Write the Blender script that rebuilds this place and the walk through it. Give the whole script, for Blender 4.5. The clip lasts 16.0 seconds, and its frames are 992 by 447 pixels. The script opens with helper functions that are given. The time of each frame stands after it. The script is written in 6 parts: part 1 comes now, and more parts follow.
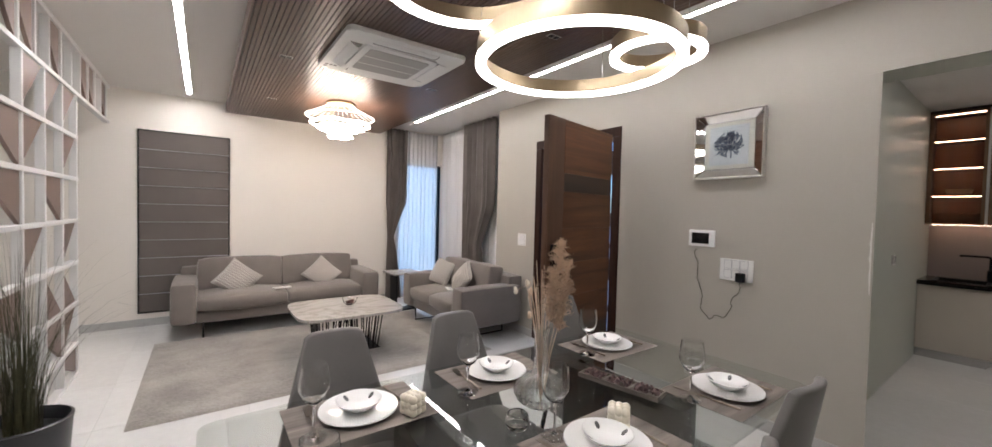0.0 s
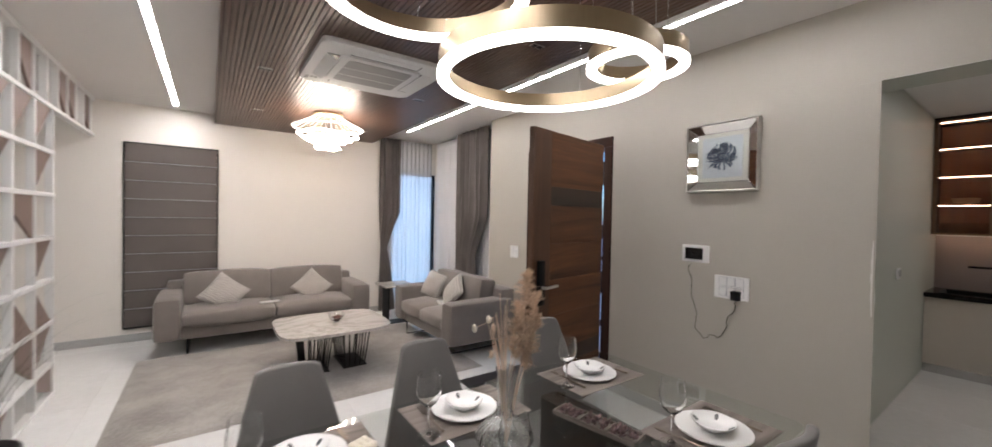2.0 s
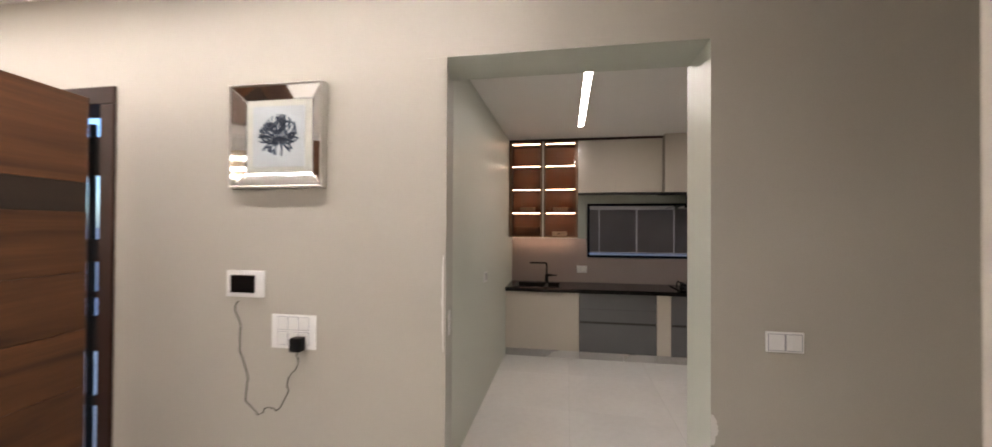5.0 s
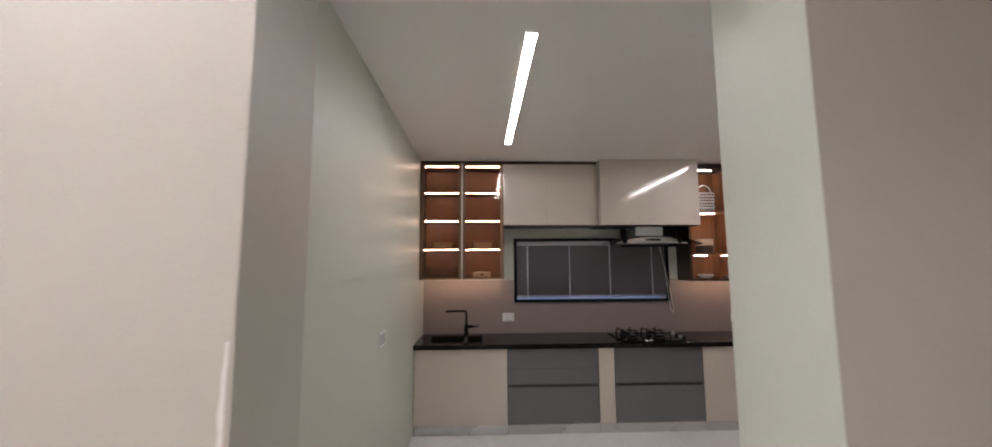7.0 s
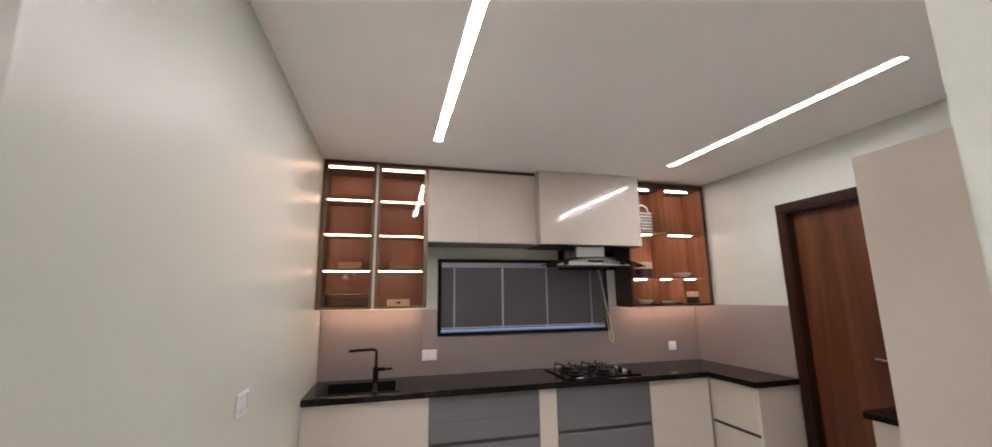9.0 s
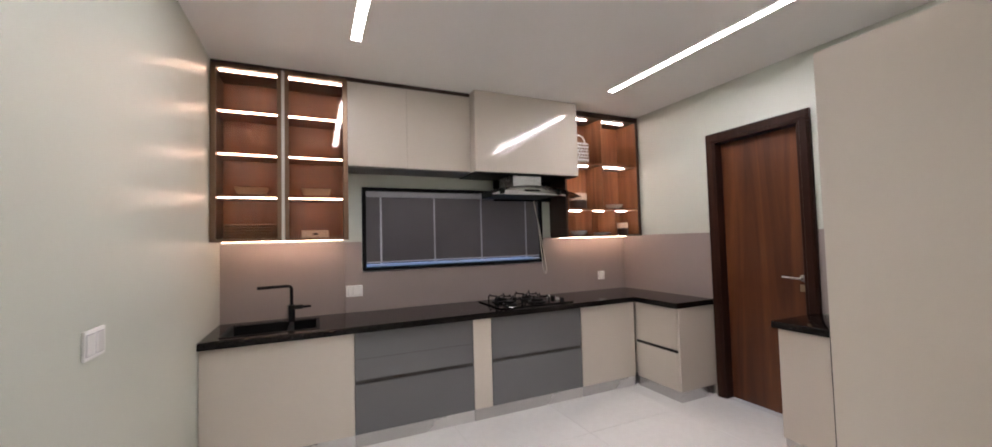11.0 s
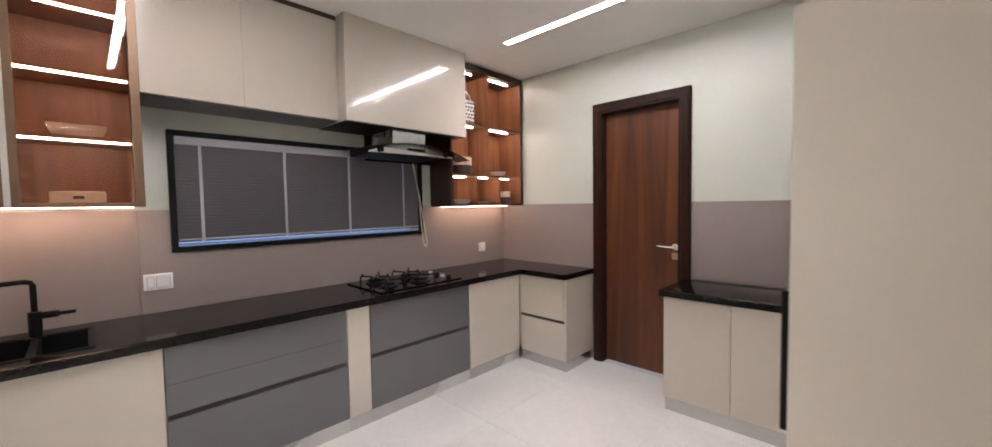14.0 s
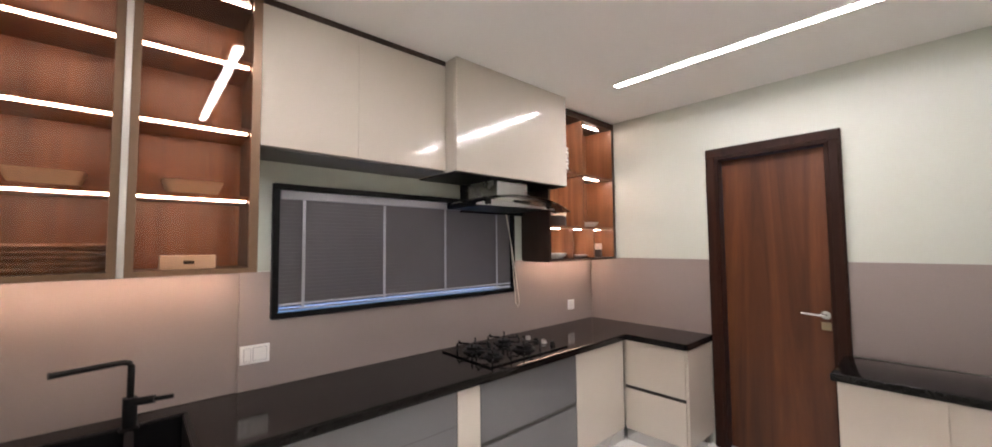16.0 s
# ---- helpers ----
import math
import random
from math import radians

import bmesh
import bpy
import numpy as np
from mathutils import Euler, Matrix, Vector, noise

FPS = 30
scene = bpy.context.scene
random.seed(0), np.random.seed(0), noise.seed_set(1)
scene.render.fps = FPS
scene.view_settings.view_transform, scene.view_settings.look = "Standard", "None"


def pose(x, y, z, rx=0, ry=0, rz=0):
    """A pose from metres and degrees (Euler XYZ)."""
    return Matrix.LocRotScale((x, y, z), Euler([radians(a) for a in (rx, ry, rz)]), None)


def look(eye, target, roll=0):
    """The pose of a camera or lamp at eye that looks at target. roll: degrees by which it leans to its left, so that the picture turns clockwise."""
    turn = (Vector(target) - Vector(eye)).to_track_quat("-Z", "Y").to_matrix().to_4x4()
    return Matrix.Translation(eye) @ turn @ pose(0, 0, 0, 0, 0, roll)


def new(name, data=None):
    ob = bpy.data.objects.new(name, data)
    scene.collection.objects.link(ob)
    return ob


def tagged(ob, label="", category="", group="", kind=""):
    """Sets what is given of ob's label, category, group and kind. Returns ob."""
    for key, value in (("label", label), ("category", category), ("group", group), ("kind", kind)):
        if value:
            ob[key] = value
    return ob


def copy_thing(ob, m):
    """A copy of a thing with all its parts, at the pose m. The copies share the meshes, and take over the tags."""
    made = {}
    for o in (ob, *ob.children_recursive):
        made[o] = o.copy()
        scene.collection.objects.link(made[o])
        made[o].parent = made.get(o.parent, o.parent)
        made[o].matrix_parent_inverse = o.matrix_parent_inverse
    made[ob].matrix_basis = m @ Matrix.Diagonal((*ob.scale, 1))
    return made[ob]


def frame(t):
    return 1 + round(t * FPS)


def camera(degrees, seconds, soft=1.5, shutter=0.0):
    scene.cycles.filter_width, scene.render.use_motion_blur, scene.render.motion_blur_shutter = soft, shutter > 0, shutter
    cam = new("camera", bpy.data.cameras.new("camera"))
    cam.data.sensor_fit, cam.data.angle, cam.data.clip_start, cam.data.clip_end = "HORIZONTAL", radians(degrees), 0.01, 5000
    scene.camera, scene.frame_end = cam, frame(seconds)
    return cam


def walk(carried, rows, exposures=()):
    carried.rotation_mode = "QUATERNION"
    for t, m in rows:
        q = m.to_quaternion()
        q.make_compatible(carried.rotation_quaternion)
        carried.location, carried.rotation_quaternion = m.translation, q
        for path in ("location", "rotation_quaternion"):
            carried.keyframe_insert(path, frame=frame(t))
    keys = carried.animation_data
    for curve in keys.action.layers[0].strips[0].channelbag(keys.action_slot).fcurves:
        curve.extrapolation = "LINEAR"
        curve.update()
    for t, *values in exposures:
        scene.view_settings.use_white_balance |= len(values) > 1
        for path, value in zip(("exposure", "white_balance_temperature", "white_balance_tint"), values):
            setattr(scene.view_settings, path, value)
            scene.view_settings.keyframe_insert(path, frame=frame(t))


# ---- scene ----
cam = camera(102.3, 16.0, shutter=0.6)
PATH = [
    (0, (0.044, -0.101, 1.389), (1.225, 1.512, 1.332), 1.4),
    (0.5, (0.049, -0.107, 1.387), (1.188, 1.536, 1.329), 1.3),
    (1, (0.079, -0.123, 1.401), (1.201, 1.531, 1.339), 1.3),
    (1.5, (0.137, -0.12, 1.409), (1.263, 1.531, 1.355), 1.3),
    (2, (0.216, -0.09, 1.464), (1.382, 1.534, 1.432), 1.1),
    (2.5, (0.361, -0.063, 1.472), (1.703, 1.42, 1.475), 0.8),
    (3, (0.561, -0.076, 1.447), (2.145, 1.145, 1.458), 0.6),
    (3.5, (0.8, -0.122, 1.462), (2.545, 0.856, 1.48), 0.5),
    (4, (0.999, -0.141, 1.455), (2.845, 0.628, 1.473), 0.5),
    (4.5, (1.204, -0.1, 1.493), (3.131, 0.436, 1.508), 0.4),
    (7, (2.324, 0.034, 1.499), (4.311, -0.039, 1.713), -0.3),
    (7.5, (2.551, 0.044, 1.501), (4.517, -0.102, 1.837), -0.4),
    (8, (2.712, 0.022, 1.508), (4.669, -0.17, 1.87), -0.4),
    (8.5, (2.855, 0.056, 1.512), (4.798, -0.258, 1.867), -0.6),
    (9, (2.99, 0.096, 1.463), (4.893, -0.404, 1.819), -0.7),
    (9.5, (3.06, 0.105, 1.408), (4.932, -0.514, 1.742), -0.8),
    (12, (3.355, -0.045, 1.332), (5.094, -1.029, 1.242), -1.0),
    (12.5, (3.415, -0.07, 1.355), (5.048, -1.221, 1.268), -1.0),
    (13, (3.528, -0.045, 1.37), (5.028, -1.366, 1.278), -0.9),
    (13.5, (3.64, -0.019, 1.376), (5.035, -1.449, 1.277), -0.9),
    (14, (3.796, 0.021, 1.354), (5.186, -1.415, 1.261), -0.9),
    (14.5, (3.982, 0.054, 1.379), (5.392, -1.362, 1.313), -0.8),
    (15, (4.135, 0.078, 1.409), (5.556, -1.33, 1.454), -0.7),
    (15.5, (4.325, 0.145, 1.39), (5.771, -1.235, 1.472), -0.6),
    (16, (4.404, 0.188, 1.475), (5.889, -1.148, 1.584), -0.5),
]
walk(cam, [(t, look(eye, target, roll)) for t, eye, target, roll in PATH],
     [(0, 0.37, 6430, 8.5), (2, 0.37, 6430, 8.5), (3, 0.36, 6500, 9), (3.5, 0.33, 6800, 9), (4, 0.6, 7000, 9.5), (4.5, 0.92, 7100, 10.5), (7, 1.29, 6480, 12.5), (8, 1.69, 6480, 13), (9.5, 1.86, 6420, 13), (12, 1.85, 6350, 12.5), (13, 2.02, 6350, 12.5), (14.5, 2.07, 6450, 12.5), (16, 2.26, 6500, 12.5)])

# ---- world, sun, exposure ----
world = bpy.data.worlds.new("world")
scene.world = world
world.use_nodes = True
wn = world.node_tree
sky = wn.nodes.new("ShaderNodeTexSky")
sky.sky_type, sky.sun_disc = "NISHITA", False
sky.sun_elevation, sky.sun_rotation = radians(28), radians(200)
tint = wn.nodes.new("ShaderNodeMix")
tint.data_type, tint.blend_type = "RGBA", "MULTIPLY"
tint.inputs[0].default_value, tint.inputs[7].default_value = 1.0, (0.55, 0.80, 1.25, 1)
wn.links.new(sky.outputs[0], tint.inputs[6])
wn.links.new(tint.outputs[2], wn.nodes["Background"].inputs[0])
wn.nodes["Background"].inputs[1].default_value = 0.15
sun = new("sun", bpy.data.lights.new("sun", "SUN"))
sun.data.energy, sun.data.angle, sun.data.color = 0.6, radians(12), (1.0, 0.93, 0.85)
sun.matrix_world = pose(0, 0, 20, 76, 0, 160)

# ---- materials ----


def node_mat(name):
    m = bpy.data.materials.new(name)
    m.use_nodes = True
    nt = m.node_tree
    return m, nt, nt.nodes["Principled BSDF"]


def mixed(nt, fac, a, b):
    n = nt.nodes.new("ShaderNodeMix")
    n.data_type = "RGBA"
    n.inputs[6].default_value, n.inputs[7].default_value = (*a, 1), (*b, 1)
    nt.links.new(fac, n.inputs[0])
    return n.outputs[2]


def noise_of(nt, scale, detail=4, stretch=(1, 1, 1), rough=0.55, dist=0.0, offset=False):
    tc = nt.nodes.new("ShaderNodeTexCoord")
    mp = nt.nodes.new("ShaderNodeMapping")
    mp.inputs[3].default_value = stretch
    nt.links.new(tc.outputs["Object"], mp.inputs[0])
    n = nt.nodes.new("ShaderNodeTexNoise")
    n.inputs["Scale"].default_value, n.inputs["Detail"].default_value = scale, detail
    n.inputs["Roughness"].default_value, n.inputs["Distortion"].default_value = rough, dist
    if offset:
        oi = nt.nodes.new("ShaderNodeObjectInfo")
        mul = nt.nodes.new("ShaderNodeVectorMath")
        mul.operation = "SCALE"
        mul.inputs[0].default_value = (37, 53, 71)
        nt.links.new(oi.outputs["Random"], mul.inputs["Scale"])
        nt.links.new(mul.outputs[0], mp.inputs[1])
    nt.links.new(mp.outputs[0], n.inputs["Vector"])
    return n.outputs[0]


def ramp(nt, fac, lo, hi):
    n = nt.nodes.new("ShaderNodeMapRange")
    n.inputs[1].default_value, n.inputs[2].default_value = lo, hi
    nt.links.new(fac, n.inputs[0])
    return n.outputs[0]


def bump(nt, bsdf, height, strength, distance):
    b = nt.nodes.new("ShaderNodeBump")
    b.inputs["Strength"].default_value, b.inputs["Distance"].default_value = strength, distance
    nt.links.new(height, b.inputs["Height"])
    nt.links.new(b.outputs[0], bsdf.inputs["Normal"])


def surface(name, a, b, rough=0.5, metal=0.0, big=1.3, fine=60, bumps=0.15, depth=0.001, coat=0.0, stretch=(1, 1, 1), rvar=0.08, sheen=0.0, offset=False, spec=0.5):
    """Two-scale mottled surface between colours a and b."""
    m, nt, p = node_mat(name)
    n1, n2 = noise_of(nt, big, 5, stretch, offset=offset), noise_of(nt, fine, 3, stretch)
    mx = nt.nodes.new("ShaderNodeMath")
    mx.operation = "MULTIPLY_ADD"
    mx.inputs[1].default_value = 0.35
    nt.links.new(n2, mx.inputs[0])
    sc = nt.nodes.new("ShaderNodeMath")
    sc.operation = "MULTIPLY"
    sc.inputs[1].default_value = 0.65
    nt.links.new(n1, sc.inputs[0])
    nt.links.new(sc.outputs[0], mx.inputs[2])
    fac = ramp(nt, mx.outputs[0], 0.35, 0.65)
    nt.links.new(mixed(nt, fac, a, b), p.inputs["Base Color"])
    rr = nt.nodes.new("ShaderNodeMapRange")
    rr.inputs[3].default_value, rr.inputs[4].default_value = max(0.02, rough - rvar), rough + rvar
    nt.links.new(n1, rr.inputs[0])
    nt.links.new(rr.outputs[0], p.inputs["Roughness"])
    p.inputs["Metallic"].default_value = metal
    p.inputs["Coat Weight"].default_value = coat
    p.inputs["Coat Roughness"].default_value = 0.04
    p.inputs["Sheen Weight"].default_value = sheen
    p.inputs["Specular IOR Level"].default_value = spec
    if bumps:
        bump(nt, p, n2, bumps, depth)
    return m


def wood(name, dark, mid, light, along="z", scale=1.0, rough=0.4, coat=0.0, streak=None, spec=0.5):
    """Wood grain running along one axis, differing from board to board."""
    m, nt, p = node_mat(name)
    st = {"x": (0.07, 1, 1), "y": (1, 0.07, 1), "z": (1, 1, 0.07)}[along]
    g1 = noise_of(nt, 9 * scale, 6, st, 0.6, 1.2, True)
    g2 = noise_of(nt, 95 * scale, 3, st, 0.6, 0.0, True)
    c1 = mixed(nt, ramp(nt, g1, 0.3, 0.7), dark, light)
    n = nt.nodes.new("ShaderNodeMix")
    n.data_type = "RGBA"
    n.inputs[7].default_value = (*mid, 1)
    nt.links.new(ramp(nt, g2, 0.4, 1.15), n.inputs[0])
    nt.links.new(c1, n.inputs[6])
    g3 = noise_of(nt, 3.2 * scale, 4, {"x": (0.3, 1, 1), "y": (1, 0.3, 1), "z": (1, 1, 0.3)}[along], 0.6, 0.8, True)
    patch = nt.nodes.new("ShaderNodeMix")
    patch.data_type = "RGBA"
    patch.inputs[7].default_value = (*[0.5 * (c + d) for c, d in zip(dark, mid)], 1)
    k = nt.nodes.new("ShaderNodeMath")
    k.operation = "MULTIPLY"
    k.inputs[1].default_value = 0.55
    nt.links.new(ramp(nt, g3, 0.4, 0.68), k.inputs[0])
    nt.links.new(k.outputs[0], patch.inputs[0])
    nt.links.new(n.outputs[2], patch.inputs[6])
    colour = patch.outputs[2]
    if streak:
        g4 = noise_of(nt, 5.5 * scale, 3, {"x": (0.12, 1, 1), "y": (1, 0.12, 1), "z": (1, 1, 0.12)}[along], 0.5, 0.5, True)
        pale = nt.nodes.new("ShaderNodeMix")
        pale.data_type = "RGBA"
        pale.inputs[7].default_value = (*streak, 1)
        nt.links.new(ramp(nt, g4, 0.66, 0.76), pale.inputs[0])
        nt.links.new(colour, pale.inputs[6])
        colour = pale.outputs[2]
    nt.links.new(colour, p.inputs["Base Color"])
    p.inputs["Specular IOR Level"].default_value = spec
    p.inputs["Roughness"].default_value = rough
    p.inputs["Coat Weight"].default_value = coat
    bump(nt, p, g2, 0.05, 0.0005)
    return m


def glow(name, colour, strength):
    m, nt, p = node_mat(name)
    p.inputs["Base Color"].default_value = (0.9, 0.9, 0.9, 1)
    p.inputs["Emission Color"].default_value = (*colour, 1)
    p.inputs["Emission Strength"].default_value = strength
    return m


def glass(name, colour=(1, 1, 1), rough=0.0, ior=1.45):
    m, nt, p = node_mat(name)
    p.inputs["Base Color"].default_value = (*colour, 1)
    p.inputs["Transmission Weight"].default_value = 1.0
    p.inputs["Roughness"].default_value = rough
    p.inputs["IOR"].default_value = ior
    return m


def thin_glass(name, tint, gloss=0.08, rough=0.02, power=4.5):
    """A flat pane: clear tinted view with a Fresnel gloss."""
    m = bpy.data.materials.new(name)
    m.use_nodes = True
    nt = m.node_tree
    nt.nodes.clear()
    out, mix = nt.nodes.new("ShaderNodeOutputMaterial"), nt.nodes.new("ShaderNodeMixShader")
    tr, gl, lw = nt.nodes.new("ShaderNodeBsdfTransparent"), nt.nodes.new("ShaderNodeBsdfGlossy"), nt.nodes.new("ShaderNodeLayerWeight")
    tr.inputs[0].default_value = (*tint, 1)
    gl.inputs["Roughness"].default_value = rough
    lw.inputs[0].default_value = 0.5
    fr = nt.nodes.new("ShaderNodeMath")
    fr.operation = "POWER"
    fr.inputs[1].default_value = power
    nt.links.new(lw.outputs["Facing"], fr.inputs[0])
    ad = nt.nodes.new("ShaderNodeMath")
    ad.inputs[1].default_value = gloss
    nt.links.new(fr.outputs[0], ad.inputs[0])
    nt.links.new(ad.outputs[0], mix.inputs[0])
    nt.links.new(tr.outputs[0], mix.inputs[1])
    nt.links.new(gl.outputs[0], mix.inputs[2])
    nt.links.new(mix.outputs[0], out.inputs[0])
    return m


def sheer(name, colour, clear, through_share=0.35):
    m, nt, p = node_mat(name)
    g = noise_of(nt, 300, 2, (1, 1, 0.05))
    nt.links.new(mixed(nt, g, colour, [c * 0.9 for c in colour]), p.inputs["Base Color"])
    p.inputs["Roughness"].default_value = 0.9
    tl, mx, tr = nt.nodes.new("ShaderNodeBsdfTranslucent"), nt.nodes.new("ShaderNodeMixShader"), nt.nodes.new("ShaderNodeBsdfTransparent")
    tl.inputs[0].default_value = (*colour, 1)
    mx.inputs[0].default_value = through_share
    nt.links.new(p.outputs[0], mx.inputs[1])
    nt.links.new(tl.outputs[0], mx.inputs[2])
    m2 = nt.nodes.new("ShaderNodeMixShader")
    m2.inputs[0].default_value = clear
    nt.links.new(mx.outputs[0], m2.inputs[1])
    nt.links.new(tr.outputs[0], m2.inputs[2])
    nt.links.new(m2.outputs[0], nt.nodes["Material Output"].inputs[0])
    return m


def marble(name, base, vein, scale=2.5, rough=0.2):
    m, nt, p = node_mat(name)
    a = noise_of(nt, scale, 6, (1, 2.2, 1), 0.6, 2.5)
    w = nt.nodes.new("ShaderNodeMath")
    w.operation = "SUBTRACT"
    w.inputs[1].default_value = 0.5
    nt.links.new(a, w.inputs[0])
    ab = nt.nodes.new("ShaderNodeMath")
    ab.operation = "ABSOLUTE"
    nt.links.new(w.outputs[0], ab.inputs[0])
    f = ramp(nt, ab.outputs[0], 0.0, 0.05)
    nt.links.new(mixed(nt, f, vein, base), p.inputs["Base Color"])
    p.inputs["Roughness"].default_value = rough
    return m


M_GREIGE = surface("greige_wall_paint", (0.42, 0.395, 0.345), (0.46, 0.435, 0.38), 0.55, big=0.8, fine=220, bumps=0.08)
M_CREAM = surface("cream_wall_paint", (0.77, 0.735, 0.68), (0.80, 0.765, 0.71), 0.55, big=0.8, fine=220, bumps=0.08)
M_GREEN = surface("pale_green_wall_paint", (0.53, 0.558, 0.493), (0.565, 0.593, 0.525), 0.38, big=0.8, fine=200, bumps=0.06)
# the kitchen wall green, darkened and greyed for the shade in the reveal
M_JAMB = surface("shaded_green_reveal_paint", (0.44, 0.44, 0.40), (0.475, 0.475, 0.43), 0.5, big=0.8, fine=220, bumps=0.06)
M_CEIL = surface("ceiling_paint", (0.70, 0.685, 0.66), (0.74, 0.725, 0.70), 0.6, big=0.7, fine=250, bumps=0.06)
M_SPLASH = surface("mauve_splashback", (0.27, 0.225, 0.21), (0.30, 0.25, 0.235), 0.3, big=1.0, fine=180, bumps=0.04)
M_TILE = surface("pale_floor_tile", (0.70, 0.70, 0.685), (0.79, 0.79, 0.775), 0.16, big=1.1, fine=18, bumps=0.03, offset=True)
M_JOINT = surface("tile_joint", (0.50, 0.50, 0.48), (0.55, 0.55, 0.53), 0.8)
M_BEIGE = surface("beige_gloss_lacquer", (0.58, 0.525, 0.453), (0.60, 0.545, 0.471), 0.16, fine=300, bumps=0.0, coat=0.6, rvar=0.03)
M_GREY = surface("grey_gloss_lacquer", (0.12, 0.122, 0.128), (0.132, 0.134, 0.14), 0.18, fine=300, bumps=0.0, coat=0.6, rvar=0.03)
M_GRANITE = surface("black_granite", (0.0035, 0.003, 0.003), (0.010, 0.0088, 0.0085), 0.09, big=60, fine=420, bumps=0.01, rvar=0.03, spec=0.25)
M_BLACK = surface("black_metal", (0.006, 0.006, 0.0065), (0.010, 0.010, 0.0105), 0.38, bumps=0.05, fine=300, spec=0.12)
M_GROOVE = surface("dark_groove", (0.015, 0.012, 0.011), (0.02, 0.016, 0.014), 0.4, bumps=0.0)
M_STEEL = surface("brushed_steel", (0.55, 0.55, 0.55), (0.62, 0.62, 0.62), 0.28, 1.0, fine=300, stretch=(1, 0.05, 1), bumps=0.05)
M_ALU = surface("satin_aluminium", (0.62, 0.6, 0.57), (0.68, 0.66, 0.63), 0.32, 1.0, fine=300, bumps=0.0)
M_BRASS = surface("brushed_brass", (0.36, 0.285, 0.19), (0.44, 0.355, 0.24), 0.32, 1.0, fine=300, stretch=(1, 1, 0.05), bumps=0.05)
M_BRONZE = surface("bronze_door_frame", (0.15, 0.092, 0.055), (0.19, 0.12, 0.072), 0.38, 0.5, fine=300, bumps=0.0)
M_CHROME = surface("polished_chrome", (0.8, 0.8, 0.79), (0.84, 0.84, 0.83), 0.06, 1.0, bumps=0.0, rvar=0.03)
M_MIRROR = surface("bevelled_mirror", (0.82, 0.81, 0.79), (0.84, 0.83, 0.81), 0.04, 1.0, bumps=0.0, rvar=0.02)
M_WHITE = surface("white_plastic", (0.78, 0.78, 0.77), (0.81, 0.81, 0.80), 0.3, bumps=0.0)
M_PORC = surface("white_porcelain", (0.80, 0.80, 0.79), (0.84, 0.84, 0.83), 0.08, bumps=0.0, coat=0.3)
M_LACQ = surface("white_lacquered_board", (0.72, 0.715, 0.70), (0.76, 0.755, 0.74), 0.3, fine=200, bumps=0.04)
M_TAUPE = surface("rose_taupe_board", (0.175, 0.118, 0.097), (0.21, 0.145, 0.12), 0.4, fine=200, bumps=0.05)
M_SOFA = surface("taupe_upholstery", (0.165, 0.145, 0.130), (0.22, 0.195, 0.176), 0.9, big=3, fine=420, bumps=0.5, depth=0.0015, sheen=0.25)
M_CHAIR = surface("grey_leatherette", (0.135, 0.13, 0.126), (0.165, 0.16, 0.155), 0.42, big=4, fine=260, bumps=0.2)
M_RUG = surface("greige_pile_rug", (0.20, 0.185, 0.165), (0.40, 0.375, 0.34), 0.95, big=2.4, fine=55, bumps=1.0, depth=0.006, sheen=0.3)
M_DRAPE = surface("taupe_drape", (0.115, 0.098, 0.088), (0.155, 0.135, 0.122), 0.75, big=4, fine=400, bumps=0.3, sheen=0.2)
M_SHEER = sheer("white_voile", (0.88, 0.89, 0.91), 0.38)
M_VOILE = sheer("dense_white_voile", (0.90, 0.90, 0.91), 0.08, 0.15)
M_BLIND = surface("brown_grey_blind_fabric", (0.115, 0.099, 0.09), (0.14, 0.122, 0.111), 0.85, big=2.5, fine=400, bumps=0.3)
M_VENET = surface("grey_blind_slat", (0.135, 0.126, 0.128), (0.165, 0.154, 0.157), 0.5, fine=200, bumps=0.0)
M_TAPE = surface("silver_ladder_tape", (0.38, 0.38, 0.41), (0.43, 0.43, 0.46), 0.7)
M_WALNUT = wood("walnut_board", (0.10, 0.034, 0.013), (0.225, 0.085, 0.036), (0.37, 0.165, 0.078), "z", 0.9, 0.4)
M_DARKWOOD = wood("dark_wenge_board", (0.028, 0.014, 0.010), (0.04, 0.02, 0.014), (0.06, 0.032, 0.022), "z", 1.3, 0.4)
M_DOORV = wood("teak_door_upright_grain", (0.034, 0.0095, 0.004), (0.085, 0.0255, 0.0092), (0.165, 0.054, 0.019), "z", 0.55, 0.36, streak=(0.27, 0.11, 0.04), spec=0.4)
M_DOORH = wood("walnut_door_cross_grain", (0.026, 0.0095, 0.004), (0.082, 0.0305, 0.0115), (0.175, 0.067, 0.0255), "x", 0.8, 0.42, spec=0.4)
M_DOORS = wood("walnut_door_stile", (0.042, 0.017, 0.0075), (0.070, 0.030, 0.014), (0.105, 0.047, 0.023), "z", 0.9, 0.42)
M_DOORD = wood("dark_door_inlay", (0.014, 0.007, 0.004), (0.022, 0.011, 0.0065), (0.034, 0.017, 0.010), "x", 1.0, 0.4)
M_FRAME = wood("dark_teak_frame", (0.011, 0.0035, 0.002), (0.022, 0.0068, 0.0036), (0.038, 0.012, 0.006), "z", 1.0, 0.5, spec=0.18)
M_SLAT = wood("ceiling_walnut_slat", (0.065, 0.034, 0.022), (0.09, 0.048, 0.031), (0.13, 0.072, 0.048), "y", 1.0, 0.36)
M_SLATBACK = surface("dark_ceiling_backing", (0.018, 0.012, 0.01), (0.025, 0.017, 0.014), 0.6)
